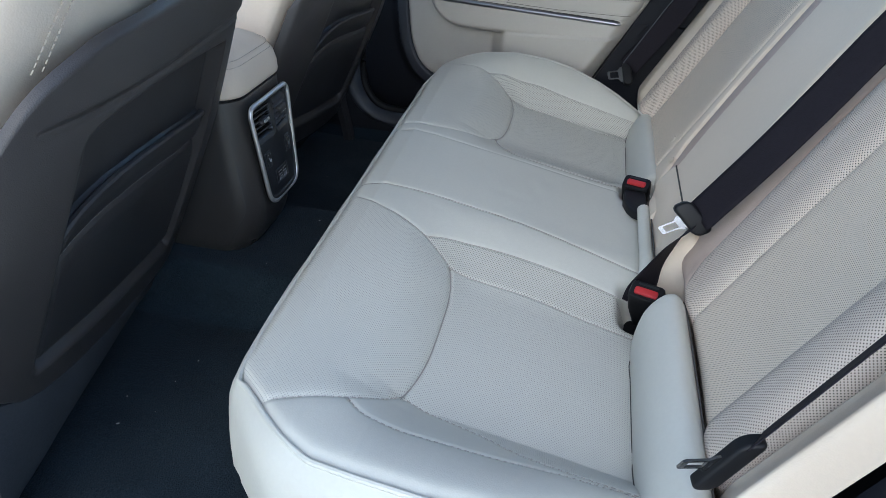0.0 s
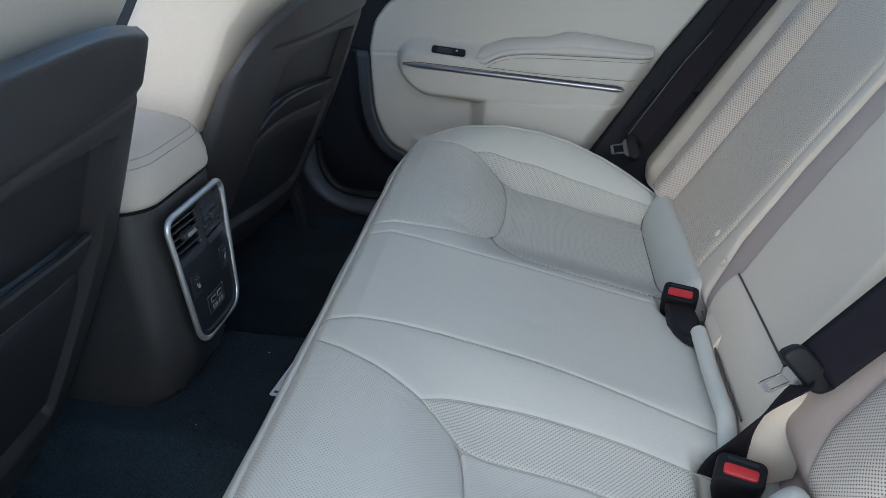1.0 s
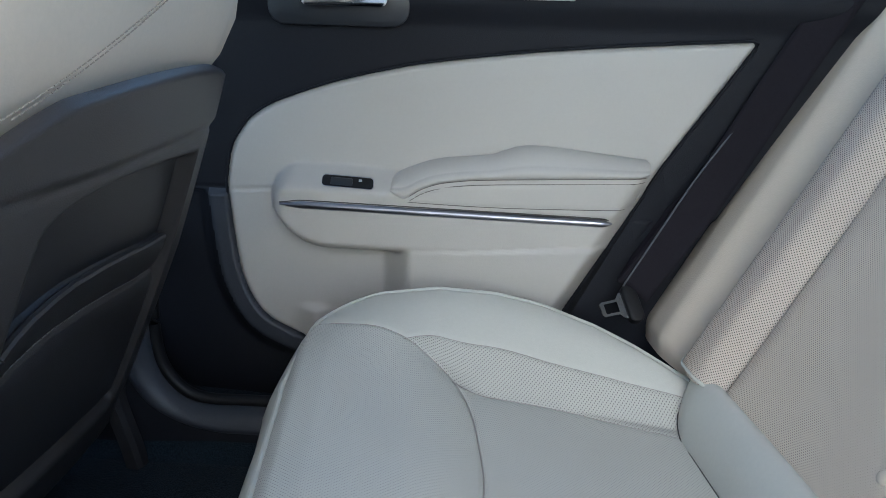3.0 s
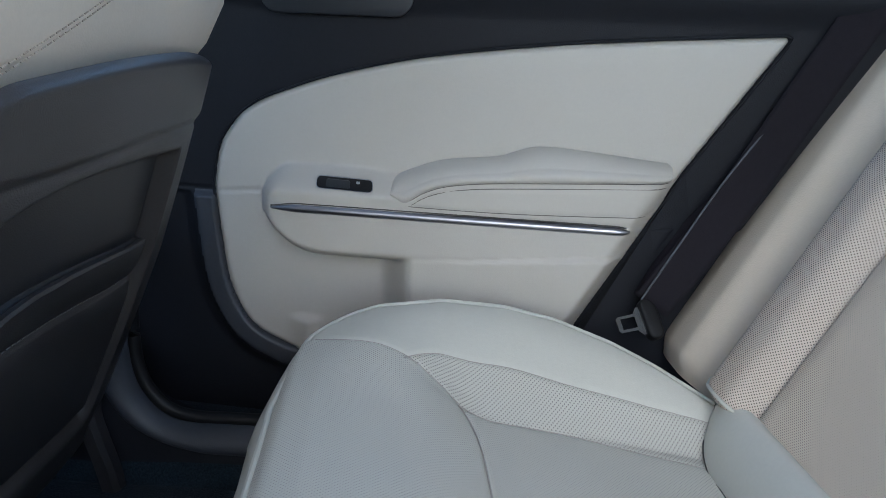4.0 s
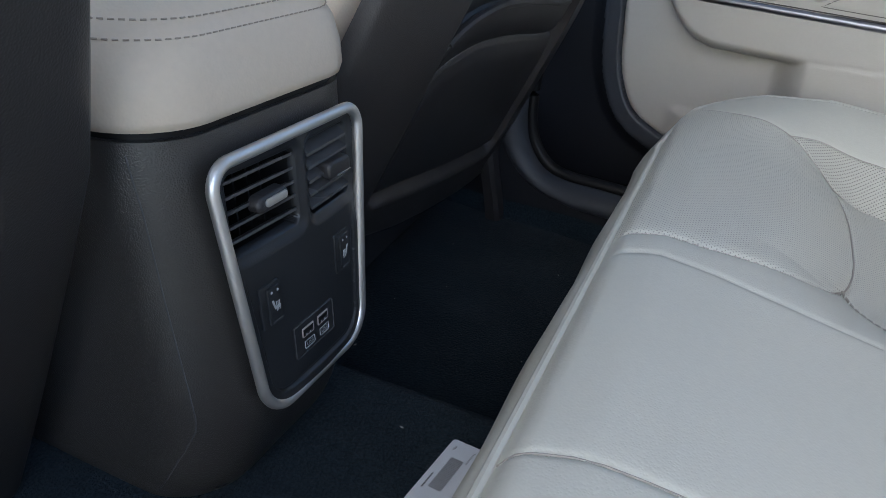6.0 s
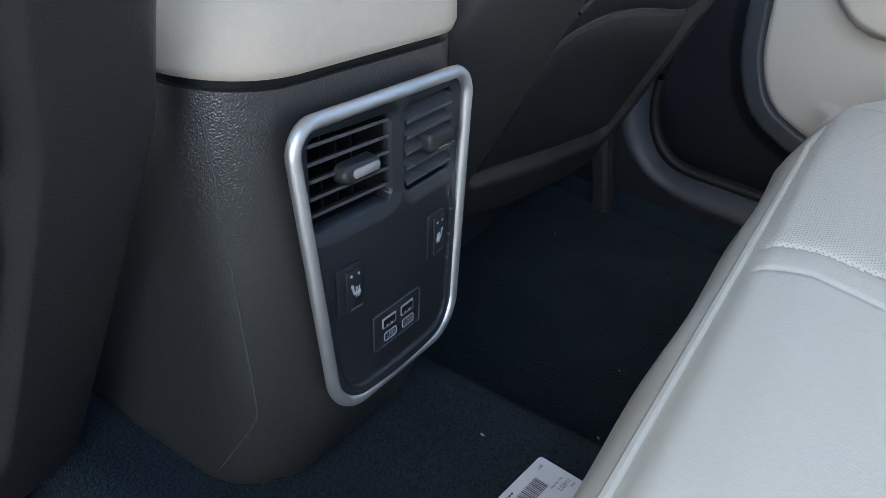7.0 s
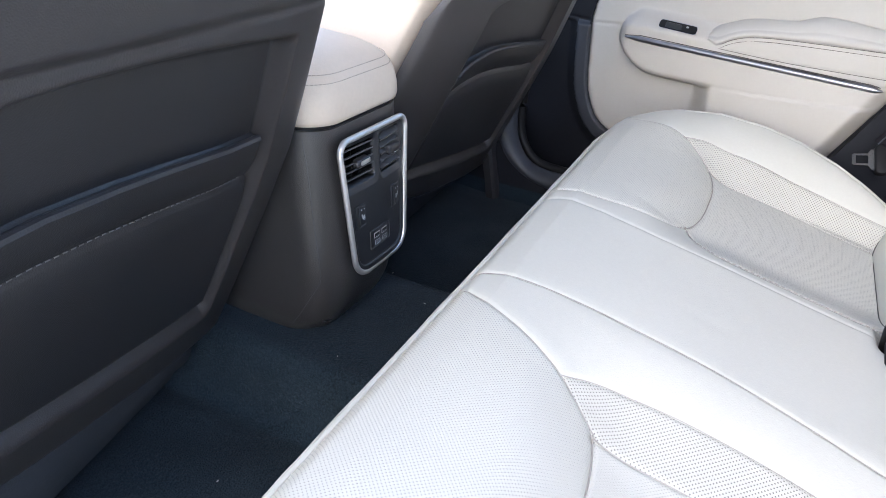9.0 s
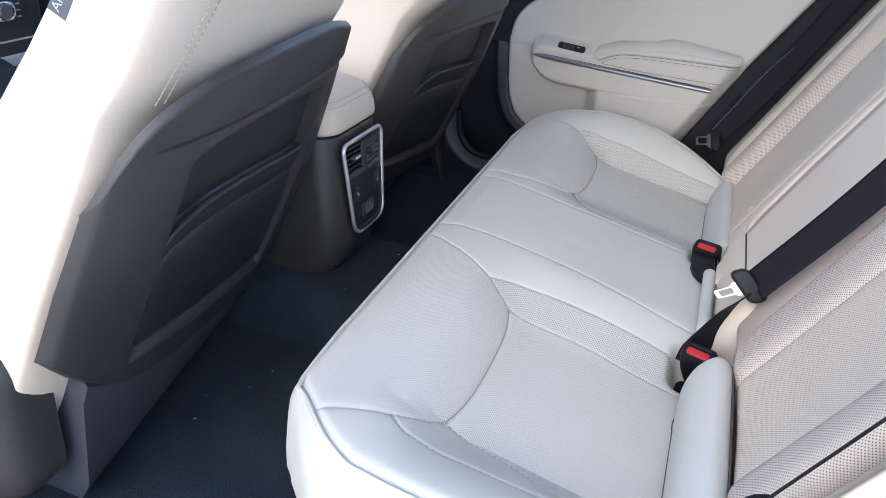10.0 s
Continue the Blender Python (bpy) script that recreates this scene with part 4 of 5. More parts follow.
def front_seat(yc, half, shift, drop, yaw, wrap, crown, label):
    """crown gives the height of the shell's upper edge from its near side to its far side."""
    seat = thing("front_seat", label, "car seat", group="front seats", at=(-0.4, yc, FLOOR))

    def plane_x(z):
        return -0.020 + shift + 0.395 * (z - 0.482) - 0.126 * (z - 0.48) ** 2

    def wide(z, s=-1.0):
        outer = half * (1 - 0.823 * np.maximum(z - 0.48, 0) + 0.45 * np.minimum(0.48 - np.maximum(z, 0.36), 0.12) * (z < 0.48))
        inner = 0.967 * half * (1 - 0.823 * (np.maximum(z, 0.46) - 0.48))
        return np.where(np.asarray(s) > 0, inner, outer)

    def rear(s, z):
        u = np.clip(np.abs(s) / wide(z, s), 0, 0.9999)
        inner = 0.014 * (1 - (1 - u**3.2) ** (1 / 3.2))
        outer = wrap * (1 - (1 - u**2.2) ** (1 / 2.2))
        return plane_x(z) - yaw * s - np.where(s > 0, inner, outer)

    # upholstered back
    rings = []
    for z, a in ((0.25, 0.88), (0.28, 0.94), (0.34, 0.97), (0.45, 0.98), (0.52, 0.985), (0.6, 0.985), (0.65, 0.985), (0.70, 0.985), (0.74, 0.98), (0.78, 0.97), (0.84, 0.90), (0.875, 0.74), (0.89, 0.5)):
        h = float(wide(z)) * a
        side_depth = float(np.interp(z, [0.25, 0.45, 0.60, 0.70, 0.78, 0.84], [0.12, 0.12, 0.085, 0.040, 0.012, 0.0] if yc < 0 else [0.10, 0.10, 0.09, 0.075, 0.065, 0.05]))
        shoulder = float(np.interp(z, [0.66, 0.70, 0.74, 0.78, 0.84], [0.0, 0.10, 0.16, 0.14, 0.04])) if yc > 0 else 0.0
        ring = []
        for u in np.sin(np.linspace(-math.pi / 2, math.pi / 2, 29)):
            g = h if u < 0 else float(wide(z, 1)) * a * (1 + shoulder)
            ring.append((float(rear(np.array(u * g / a * 0.985), np.array(z))) - (0.013 if z > 0.65 else 0.030) + 0.14 * shoulder * max(0.0, u - 0.3) - (0.012 if abs(u) > 0.999 else 0), yc + u * g, z - drop))
        for t in np.linspace(0, math.pi, 27)[1:-1]:
            c = math.cos(t)
            ring.append((float(plane_x(z)) - 0.072 - yaw * c * h - (0.092 + side_depth * min(1, max(0, 0.2 - c))) * math.sin(t) ** 0.45, yc + math.copysign(abs(c) ** 0.5, c) * (h + 0.004 if c < 0 else float(wide(z, 1)) * a - 0.045), z - drop))
        rings.append(ring)
    upholstery = part("upholstery", loft(rings), leather_cream, seat, "cream leather seat back", angle=70)
    seam = ((-0.186, 0.664), (-0.105, 0.820)) if yc < 0 else ((-0.185, 0.672), (0.065, 0.780))
    for ds in (-0.005, 0.005):
        row = [(float(rear(np.array(s + ds), np.array(z))) - 0.0125, yc + s + ds, z - drop) for s, z in zip(np.linspace(seam[0][0], seam[1][0], 40), np.linspace(seam[0][1], seam[1][1], 40))]
        stitches(row, upholstery, stitch_mat, 0.0042, 0.0022, 0.0007)

    # hard shell with its recessed pocket panel; past u = 1 it turns forward along the inner side
    U = np.concatenate([np.linspace(-0.995, -0.905, 14), np.linspace(-0.895, 0.66, 120), np.linspace(0.665, 0.85, 46), np.linspace(0.86, 0.985, 12), [0.995, 1.0, 1.01, 1.03, 1.08, 1.2]])
    W = np.concatenate([np.linspace(0, 0.18, 40), np.linspace(0.185, 0.53, 55), [0.545, 0.5485, 0.5515, 0.555], np.linspace(0.56, 0.85, 56), np.linspace(0.86, 1, 16)])
    UU, WW = np.meshgrid(U, W, indexing="ij")
    edge_line = np.array(curve_through(list(zip([-1.0, -0.95, -0.86, -0.7, -0.54, -0.07, 0.51, 0.85, 1.0, 1.2], crown)), 120))
    top = np.interp(UU, edge_line[:, 0], edge_line[:, 1])
    low = np.interp(UU, [-1.0, -0.95, -0.8, -0.6, -0.47, -0.2, 0.08, 0.55, 0.92, 1.2], [0.40, 0.383, 0.336, 0.285, 0.266, 0.244, 0.227, 0.206, 0.196, 0.2])
    SS = np.minimum(UU, 1.0) * half
    for _ in range(3):
        mouth = np.interp(SS, *MOUTH)
        Z = np.where(WW < 0.55, low + (mouth - low) * WW / 0.55, mouth + (top - mouth) * (WW - 0.55) / 0.45)
        SS = np.minimum(UU, 1.0) * wide(Z, UU)
    uu = np.minimum(UU, 1.0)
    recess = sstep(uu, -0.60, -0.52) * (1 - sstep(uu, 0.738, 0.792)) * (1 - sstep(WW, 0.760, 0.785)) * sstep(WW, 0.105, 0.155)
    corner = to_lines(SS, Z, [(0.262, 0.232), (0.262, 0.2321)])
    recess *= sstep(corner, 0.050, 0.072)
    out = 0.006 - 0.021 * recess
    out += groove(np.abs(Z - 0.618 + 0.02 * np.maximum(0, SS - 0.1)) + np.where(SS < -0.20, 1, 0), 0.0022, 0.0030, 0.0, 0.01)
    out += 0.003 * sstep(Z, 0.620, 0.627) * sstep(SS, -0.22, -0.15)
    inner = recess > 0.95
    out += 0.013 * np.clip((recess - 0.9) / 0.1, 0, 1) * (WW < 0.55)
    second = mouth - np.interp(SS, [-0.16, 0.0, 0.2], [0.040, 0.041, 0.044])
    out += groove(np.abs(Z - second) + np.where(inner, 0, 1), 0.0032, 0.0030, 0.004, 0.016)
    out += groove(np.abs(Z - (mouth - 0.006)) + np.where(inner, 0, 1), 0.0014, 0.0018, 0, 0.014)
    rim = np.minimum(np.minimum(WW, 1 - WW) * 0.43, (1.0 + uu) * half)
    out -= 0.010 * np.exp(-((rim / 0.004) ** 2))
    ahead = np.interp(UU, [0.0, 0.985, 0.995, 1.0, 1.01, 1.03, 1.08, 1.2], [0, 0, 0.001, 0.003, 0.007, 0.013, 0.028, 0.060])
    P = np.stack([rear(np.minimum(uu, 0.985) * wide(Z, UU), Z) + out - ahead, yc + (SS - 0.75 * ahead), Z - drop], -1)
    mid = lambda q: (q[:-1, :-1] + q[1:, 1:]) / 2
    lab = np.where(mid(recess) > 0.93, np.where(mid(WW) < 0.55, 2, 1), 0)
    sheets(P, np.stack([SS, Z], -1), lab, {0: ("back_shell", black_shell, "black plastic seat-back shell"), 1: ("back_panel", black_vinyl, "black vinyl back panel"), 2: ("map_pocket", black_vinyl, "stitched black vinyl map pocket")}, seat, flip=True)
    lip = []
    for s in np.linspace(-0.150, 0.188, 50):
        m = float(np.interp(s, *MOUTH))
        lip.append((float(rear(np.array(s), np.array(m))) - 0.0030, yc + s, m - 0.001 - drop))
    part("pocket_lip", tube(lip, 0.0042, 8), black_vinyl, seat, "rolled black vinyl pocket lip")
    for first in (True, False):
        row = []
        for s in np.linspace(-0.150, 0.188, 76):
            m = float(np.interp(s, *MOUTH))
            z = m - 0.0062 if first else m - 0.0405 - 0.003 * max(0, s) / 0.2
            row.append((float(rear(np.array(s), np.array(z))) - (0.0025 if first else 0.0082), yc + s, z - drop))
        stitches(row, seat, thread_grey, 0.0045, 0.0028, 0.0006, name="pocket_stitching")

    # carpeted rear of the seat base, base cushion, side cover
    rows = []
    for s in np.linspace(-0.215, 0.225, 24):
        e = 1 - (abs(s) / 0.245) ** 4
        low = float(np.interp(s / half, [-0.9, -0.6, -0.2, 0.1, 0.55, 0.9], [0.34, 0.285, 0.244, 0.227, 0.206, 0.196]))
        x0 = float(rear(np.array(s), np.array(low))) - 0.004
        y = yc + s
        rows.append([(x0 - 0.02, y, low + 0.02 - drop), (x0, y, low - 0.004 - drop), (x0 - 0.012, y, low - 0.035 - drop * 0.5), (x0 - 0.028, y, 0.150), (x0 - 0.045, y, 0.120), (-0.36, y, 0.13), (-0.36, y, low + 0.02 - drop)])
    part("rear_apron", loft(rows), felt_grey, seat, "grey felt rear of the seat base")
    part("base_cushion", box((-0.80, yc - 0.25, 0.17), (-0.22, yc + 0.25, 0.345), 0.04, seg=4), leather_cream, seat, "cream leather seat cushion")
    part("seat_rail", box((-0.75, yc - 0.22, FLOOR + 0.002), (-0.25, yc + 0.22, 0.175), 0.01), deep_black, seat, "black seat rails")
    if yc < 0:
        rings = []
        for y, k in ((-0.040, 0.30), (-0.038, 0.55), (-0.033, 0.76), (-0.025, 0.90), (-0.014, 0.98), (0.0, 1.0), (0.03, 1.0)):
            rings.append([(-0.148 + px * k, yc - 0.262 + y, 0.284 + pz * (0.45 + 0.55 * k)) for px, pz in rounded(0, 0, 0.128, 0.240, 0.058, 8)])
        part("side_cover", loft(rings), black_shell, seat, "black plastic recliner cover")
    return seat


front_seat(-0.380, 0.271, 0.034, 0.0, 0.115, 0.059, [0.560, 0.618, 0.655, 0.678, 0.687, 0.694, 0.693, 0.682, 0.668, 0.600], "cream leather driver seat with a black back shell and map pocket")
front_seat(0.420, 0.284, 0.011, 0.036, -0.03, 0.050, [0.575, 0.628, 0.658, 0.679, 0.686, 0.693, 0.694, 0.688, 0.678, 0.620], "cream leather passenger seat with a black back shell and map pocket")


# ---- centre console ----
def console():
    con = thing("centre_console", "black grained centre console with air vents and cream armrest lid", "console", at=(-0.1, 0.0, 0.2))

    REAR = np.array(curve_through([(0.19, -0.040), (0.205, -0.020), (0.23, -0.004), (0.26, 0.004), (0.30, 0.006), (0.40, -0.004), (0.45, -0.009), (0.485, -0.014)], 60))

    def rear_x(z):
        return float(np.interp(z, REAR[:, 0], REAR[:, 1]))

    def half(z):
        return float(np.interp(z, [0.19, 0.22, 0.30, 0.40, 0.485], [0.070, 0.080, 0.088, 0.094, 0.099]))

    def ring(z, grow=0.0, r=0.042):
        xr, h = rear_x(z) + grow, half(z) + grow
        side = [-0.50, -0.38, -0.28, -0.20, -0.14, -0.10, -0.075]
        pts = [(x, -h, z) for x in side]
        for k in range(15):
            a = radians(-90 + 90 * k / 14)
            pts.append((xr - r + r * math.cos(a), -h + r + r * math.sin(a), z))
        pts += [(xr, float(y), z) for y in np.linspace(-h + r, h - r, 8)[1:-1]]
        for k in range(15):
            a = radians(90 * k / 14)
            pts.append((xr - r + r * math.cos(a), h - r + r * math.sin(a), z))
        return pts + [(x, h, z) for x in side[::-1]]

    shell = loft([ring(float(z)) for z in np.concatenate([[0.190, 0.195, 0.2], np.linspace(0.21, 0.461, 30), [0.4655]])])
    behind = [f for f in shell.faces if abs(f.calc_center_median().y) < 0.055 and 0.388 < f.calc_center_median().z < 0.448 and f.calc_center_median().x > -0.03]
    bmesh.ops.delete(shell, geom=behind, context="FACES")
    part("body", shell, grain_black, con, "grained black vinyl console body")
    for y in (-1, 1):
        line = []
        for z in np.linspace(0.212, 0.459, 50):
            x = float(np.interp(z, [0.21, 0.232, 0.27, 0.284, 0.295, 0.313, 0.375, 0.43, 0.47], [-0.055, -0.041, -0.020, -0.0135, -0.013, -0.0145, -0.0215, -0.027, -0.033]))
            dx = max(0.0, x - (rear_x(z) - 0.042))
            line.append((x, y * (half(z) - 0.042 + math.sqrt(max(0.0, 0.042**2 - dx * dx)) + 0.0003), z))
        part("trim_joint", tube(line, 0.0005, 6), grey_trim, con, "fine joint line")

    # armrest lid
    def lid_ring(z, shrink, r, lift=0.0):
        h, xr = 0.102 - shrink, -0.008 - shrink * 1.1
        pts = [(-0.42, -h, z + lift)]
        for sgn in (-1, 1):
            for k in range(10):
                a = radians((-90 if sgn < 0 else 0) + 90 * k / 9)
                pts.append((xr - r + r * math.cos(a), sgn * (h - r) + r * math.sin(a), z))
        pts.append((-0.42, h, z + lift))
        return pts

    steps = [(0.4690, 0.005, 0.045), (0.4710, 0.001, 0.045), (0.476, 0.0, 0.045), (0.490, 0.001, 0.045), (0.505, 0.004, 0.046), (0.517, 0.009, 0.048), (0.526, 0.017, 0.050), (0.532, 0.027, 0.050), (0.5365, 0.042, 0.048), (0.539, 0.06, 0.036), (0.540, 0.08, 0.018)]
    lid = part("armrest_lid", loft([lid_ring(z, s, r, 0.018) for z, s, r in steps]), leather_cream, con, "cream leather armrest lid", angle=60)
    for z, s, r in ((0.5125, 0.0076, 0.0475), (0.5205, 0.0116, 0.0485)):
        pts = lid_ring(z, s - 0.0008, r, 0.018)
        stitches([(x, y, zz + 0.0004) for x, y, zz in pts[1:-1]], lid, stitch_mat, 0.0028, 0.0019, 0.0005)
    part("lid_gap", loft([ring(z, -0.003) for z in (0.462, 0.4725)]), deep_black, con)

    # control panel: its face leans, foot to the rear
    def face(a, b, c):
        """a across, b up from the panel's middle, c out of the face."""
        z = 0.3685 + b
        return Vector((0.0075 - 0.105 * b + c, a + 0.002, z))

    def outline(grow):
        top, foot, hh, r = 0.0716 + grow, 0.0586 + grow, 0.0830 + grow, 0.020 + grow * 0.7
        pts = []
        for sx, sy, a0 in ((1, 1, 0), (-1, 1, 90), (-1, -1, 180), (1, -1, 270)):
            w = top if sy > 0 else foot
            rr = r * 0.70 if sy > 0 else r * 1.30
            for k in range(9):
                a = radians(a0 + 90 * k / 8)
                b = sy * (hh - rr) + rr * math.sin(a)
                pts.append((sx * (w - rr) + rr * math.cos(a) + 0.0045 * (0.5 - b / 0.166) - 0.0026, b + 0.0015))
        return pts

    def inner_face(a, b, c):
        return face(a - 0.0055, b, c + 0.004 * (1 - (a / 0.075) ** 2))

    part("bezel", tube([tuple(face(a, b, 0.003)) for a, b in outline(0.0)], 0.0037, 10, closed=True, up=(1, 0, 0.1)), satin, con, "satin chrome bezel")
    A, B = np.linspace(-0.078, 0.078, 240), np.linspace(-0.084, 0.086, 260)
    AA, BB = np.meshgrid(A, B, indexing="ij")
    deep = np.zeros(AA.shape)
    vents = ((-0.0600, -0.0010, 0.0275, 0.0745), (0.0115, 0.0600, 0.0265, 0.0742))
    for a0, a1, b0, b1 in vents:
        cx, cy, hx, hy, r = (a0 + a1) / 2, (b0 + b1) / 2, (a1 - a0) / 2, (b1 - b0) / 2, 0.005
        qx, qy = np.maximum(np.abs(AA - cx) - hx + r, 0), np.maximum(np.abs(BB - cy) - hy + r, 0)
        dist = np.hypot(qx, qy) - r
        deep += -0.032 * (1 - sstep(dist, -0.001, 0.0004)) - 0.003 * (1 - sstep(dist, 0.0, 0.0075)) * sstep(dist, -0.001, 0.0005)
    C = 0.004 * (1 - (AA / 0.075) ** 2) + deep
    lip = to_lines(AA, BB, outline(-0.0085) + outline(-0.0085)[:1])
    C += np.where(inside(AA, BB, outline(-0.0085)), 0.0, 0.0022) * (deep > -0.001) * sstep(-BB, -0.02, 0.0) - 0.0010 * np.exp(-((lip / 0.0010) ** 2)) * sstep(-BB, -0.02, 0.0)
    P = np.stack([0.0075 - 0.105 * BB + C, AA + 0.002, 0.3685 + BB], -1)
    mid = lambda q: (q[:-1, :-1] + q[1:, 1:]) / 2
    lab = np.where(inside(mid(AA), mid(BB), outline(0.0)), np.where(mid(deep) < -0.012, 1, 0), 9)
    sheets(P, np.stack([AA, BB], -1), lab, {0: ("panel", panel_black, "black control panel"), 1: ("vent_well", deep_black, "deep black vent duct")}, con)

    for n, (a0, a1, b0, b1) in enumerate(vents):
        vent = part("air_vent", slab(rounded((a0 + a1) / 2, (b0 + b1) / 2, a1 - a0 - 0.001, b1 - b0 - 0.001, 0.004), lambda a, b, c: face(a, b, c - 0.0285), 0.001, 0), deep_black, con, "air vent with thin black slats")
        for k in range(5):
            b = b1 - 0.0055 - 0.0086 * k
            tilt = 0.42 if n == 0 else -0.50
            wide = 0.0040 if n == 0 else 0.0062
            pts = []
            rings = []
            for a in (a0 + 0.0005, a1 - 0.0005):
                bow = 0.004 * (1 - (a / 0.075) ** 2)
                rings.append([tuple(face(a, b + db * wide * math.sin(tilt) + tt, -0.0075 + bow + db * wide * math.cos(tilt))) for db, tt in ((-1, -0.0006), (1, -0.0009), (1, 0.0009), (-1, 0.0006))])
            part("slat", loft(rings), slat_mat, vent, smooth=False)
        for k in range(4):
            a = a0 + (a1 - a0) * (k + 1) / 5
            part("vane", slab([(a - 0.0007, b0 + 0.001), (a + 0.0007, b0 + 0.001), (a + 0.0007, b1 - 0.001), (a - 0.0007, b1 - 0.001)], lambda p, q, c: face(p, q, c - 0.026), 0.010, 0), deep_black, vent, smooth=False)
        ka = -0.0275 if n == 0 else 0.0410
        kb = 0.0520 if n == 0 else 0.0500
        if n == 0:
            knob = part("vent_knob", slab(rounded(ka, kb, 0.0290, 0.0098, 0.0047), lambda a, b, c: face(a, b, c - 0.003), 0.0080, 0.0032, 4), black_vinyl, vent, "dark grey vent knob")
            part("knob_insert", slab(rounded(ka + 0.0012, kb + 0.0010, 0.0200, 0.0048, 0.0020), lambda a, b, c: face(a, b, c + 0.0050), 0.0010, 0.0003), satin, knob, "chrome knob insert")
        else:
            knob = part("vent_knob", slab(rounded(ka, kb, 0.0250, 0.0115, 0.0036), lambda a, b, c: face(a, b, c - 0.006), 0.0125, 0.003, 3), black_vinyl, vent, "dark grey vent knob")
            part("knob_insert", slab(rounded(ka + 0.003, kb - 0.0036, 0.016, 0.0010, 0.0004), lambda a, b, c: face(a, b, c + 0.0064), 0.0004, 0.0001), chrome, knob, "chrome knob insert")

    # seat heater switches
    for n, (ca, cb) in enumerate(((-0.0357, -0.0083), (0.0438, -0.0083))):
        sw = part("heater_switch", slab(rounded(ca, cb, 0.0180, 0.0275, 0.001), inner_face, 0.0016, 0.0005), panel_black, con, "black seat heater switch")
        part("paddle", slab(rounded(ca + 0.0020, cb - 0.0005, 0.0115, 0.0235, 0.0008), lambda a, b, c: inner_face(a, b, c + 0.0016), 0.0012, 0.0006), panel_black, sw)
        put = lambda a, b, c: inner_face(a, b, c + 0.0030)
        flip = 1 if n == 0 else -1
        for da in (-0.002, 0.0035):
            part("indicator", slab(rounded(ca + 0.0012 + da, cb + 0.0085, 0.0016, 0.0016, 0.00075), put, 0.0002, 0), white_ink, sw)
        glyph = [(-0.0036, 0.0040), (-0.0018, 0.0040), (-0.0008, -0.0004), (0.0036, -0.0004), (0.0036, -0.0022), (-0.0014, -0.0022)]
        if flip < 0:
            glyph = [(-a, b) for a, b in glyph][::-1]
        part("seat_mark", slab([(ca + 0.002 + a, cb - 0.0008 + b) for a, b in glyph], put, 0.0002, 0), white_ink, sw)
        for k in range(3):
            a = ca + 0.002 + flip * (0.0003 + k * 0.0013)
            part("heat_mark", slab([(a - 0.0003, cb - 0.0045), (a + 0.0003, cb - 0.0045), (a + 0.0003, cb + 0.0014), (a - 0.0003, cb + 0.0014)], put, 0.0002, 0), white_ink, sw)
        part("switch_bar", slab(rounded(ca + 0.0025, cb - 0.0108, 0.009, 0.0012, 0.0004), put, 0.0003, 0), grey_trim, sw)

    # raised border as a thin rod, lighter to carry its bevel highlight
    def bevel_glint(ca, cb, w, h, parent):
        line = [tuple(inner_face(a, b, 0.0014)) for a, b in rounded(ca, cb, w, h, 0.0012)]
        part("rim", tube(line, 0.00035, 5, closed=True, up=(1, 0, 0)), slat_mat, parent)

    # charging sockets
    usb = part("socket_plate", slab(rounded(0.0036, -0.0462, 0.0440, 0.0225, 0.001), inner_face, 0.0012, 0.0004), panel_black, con, "dark socket plate")
    bevel_glint(0.0036, -0.0462, 0.0440, 0.0225, usb)
    for ca in (-0.0045, 0.0127):
        put = lambda a, b, c: inner_face(a, b, c + 0.0012)
        port = part("usb_port", slab(rounded(ca, -0.0425, 0.0124, 0.0066, 0.0006), put, 0.0004, 0), port_metal, usb, "metal framed charging port")
        part("port_mouth", slab(rounded(ca, -0.0427, 0.0106, 0.0046, 0.0004), lambda a, b, c: inner_face(a, b, c + 0.0016), 0.0002, 0), deep_black, port)
        part("port_tongue", slab(rounded(ca, -0.0436, 0.0084, 0.0016, 0.0003), lambda a, b, c: inner_face(a, b, c + 0.0019), 0.0003, 0), panel_black, port)
        for da in (-0.003, 0.001):
            part("contact", slab(rounded(ca + da, -0.0440, 0.0014, 0.0013, 0.0003), lambda a, b, c: inner_face(a, b, c + 0.0023), 0.0001, 0), white_ink, port)
        frame_line = [tuple(inner_face(a, b, 0.0015)) for a, b in rounded(ca + 0.0008, -0.0518, 0.0108, 0.0052, 0.001)]
        part("mark_frame", tube(frame_line, 0.00028, 5, closed=True, up=(1, 0, 0)), white_ink, usb)
        lettering("USB", 0.0044, lambda a, b: inner_face(ca + 0.0008 + a, -0.0518 + b, 0.0016), white_ink, usb)
    return con


def lettering(words, size, place, material, parent, name="lettering"):
    """Flat letters of the built-in font; place(a, b) puts them on a surface."""
    cu = bpy.data.curves.new("words", "FONT")
    cu.body, cu.size, cu.align_x, cu.align_y = words, size, "CENTER", "CENTER"
    tmp = bpy.data.objects.new("words", cu)
    me = bpy.data.meshes.new_from_object(tmp)
    bm = bmesh.new()
    bm.from_mesh(me)
    for v in bm.verts:
        v.co = place(v.co.x, v.co.y)
    bpy.data.objects.remove(tmp)
    bpy.data.curves.remove(cu)
    bpy.data.meshes.remove(me)
    return part(name, bm, material, parent, smooth=False)


console()


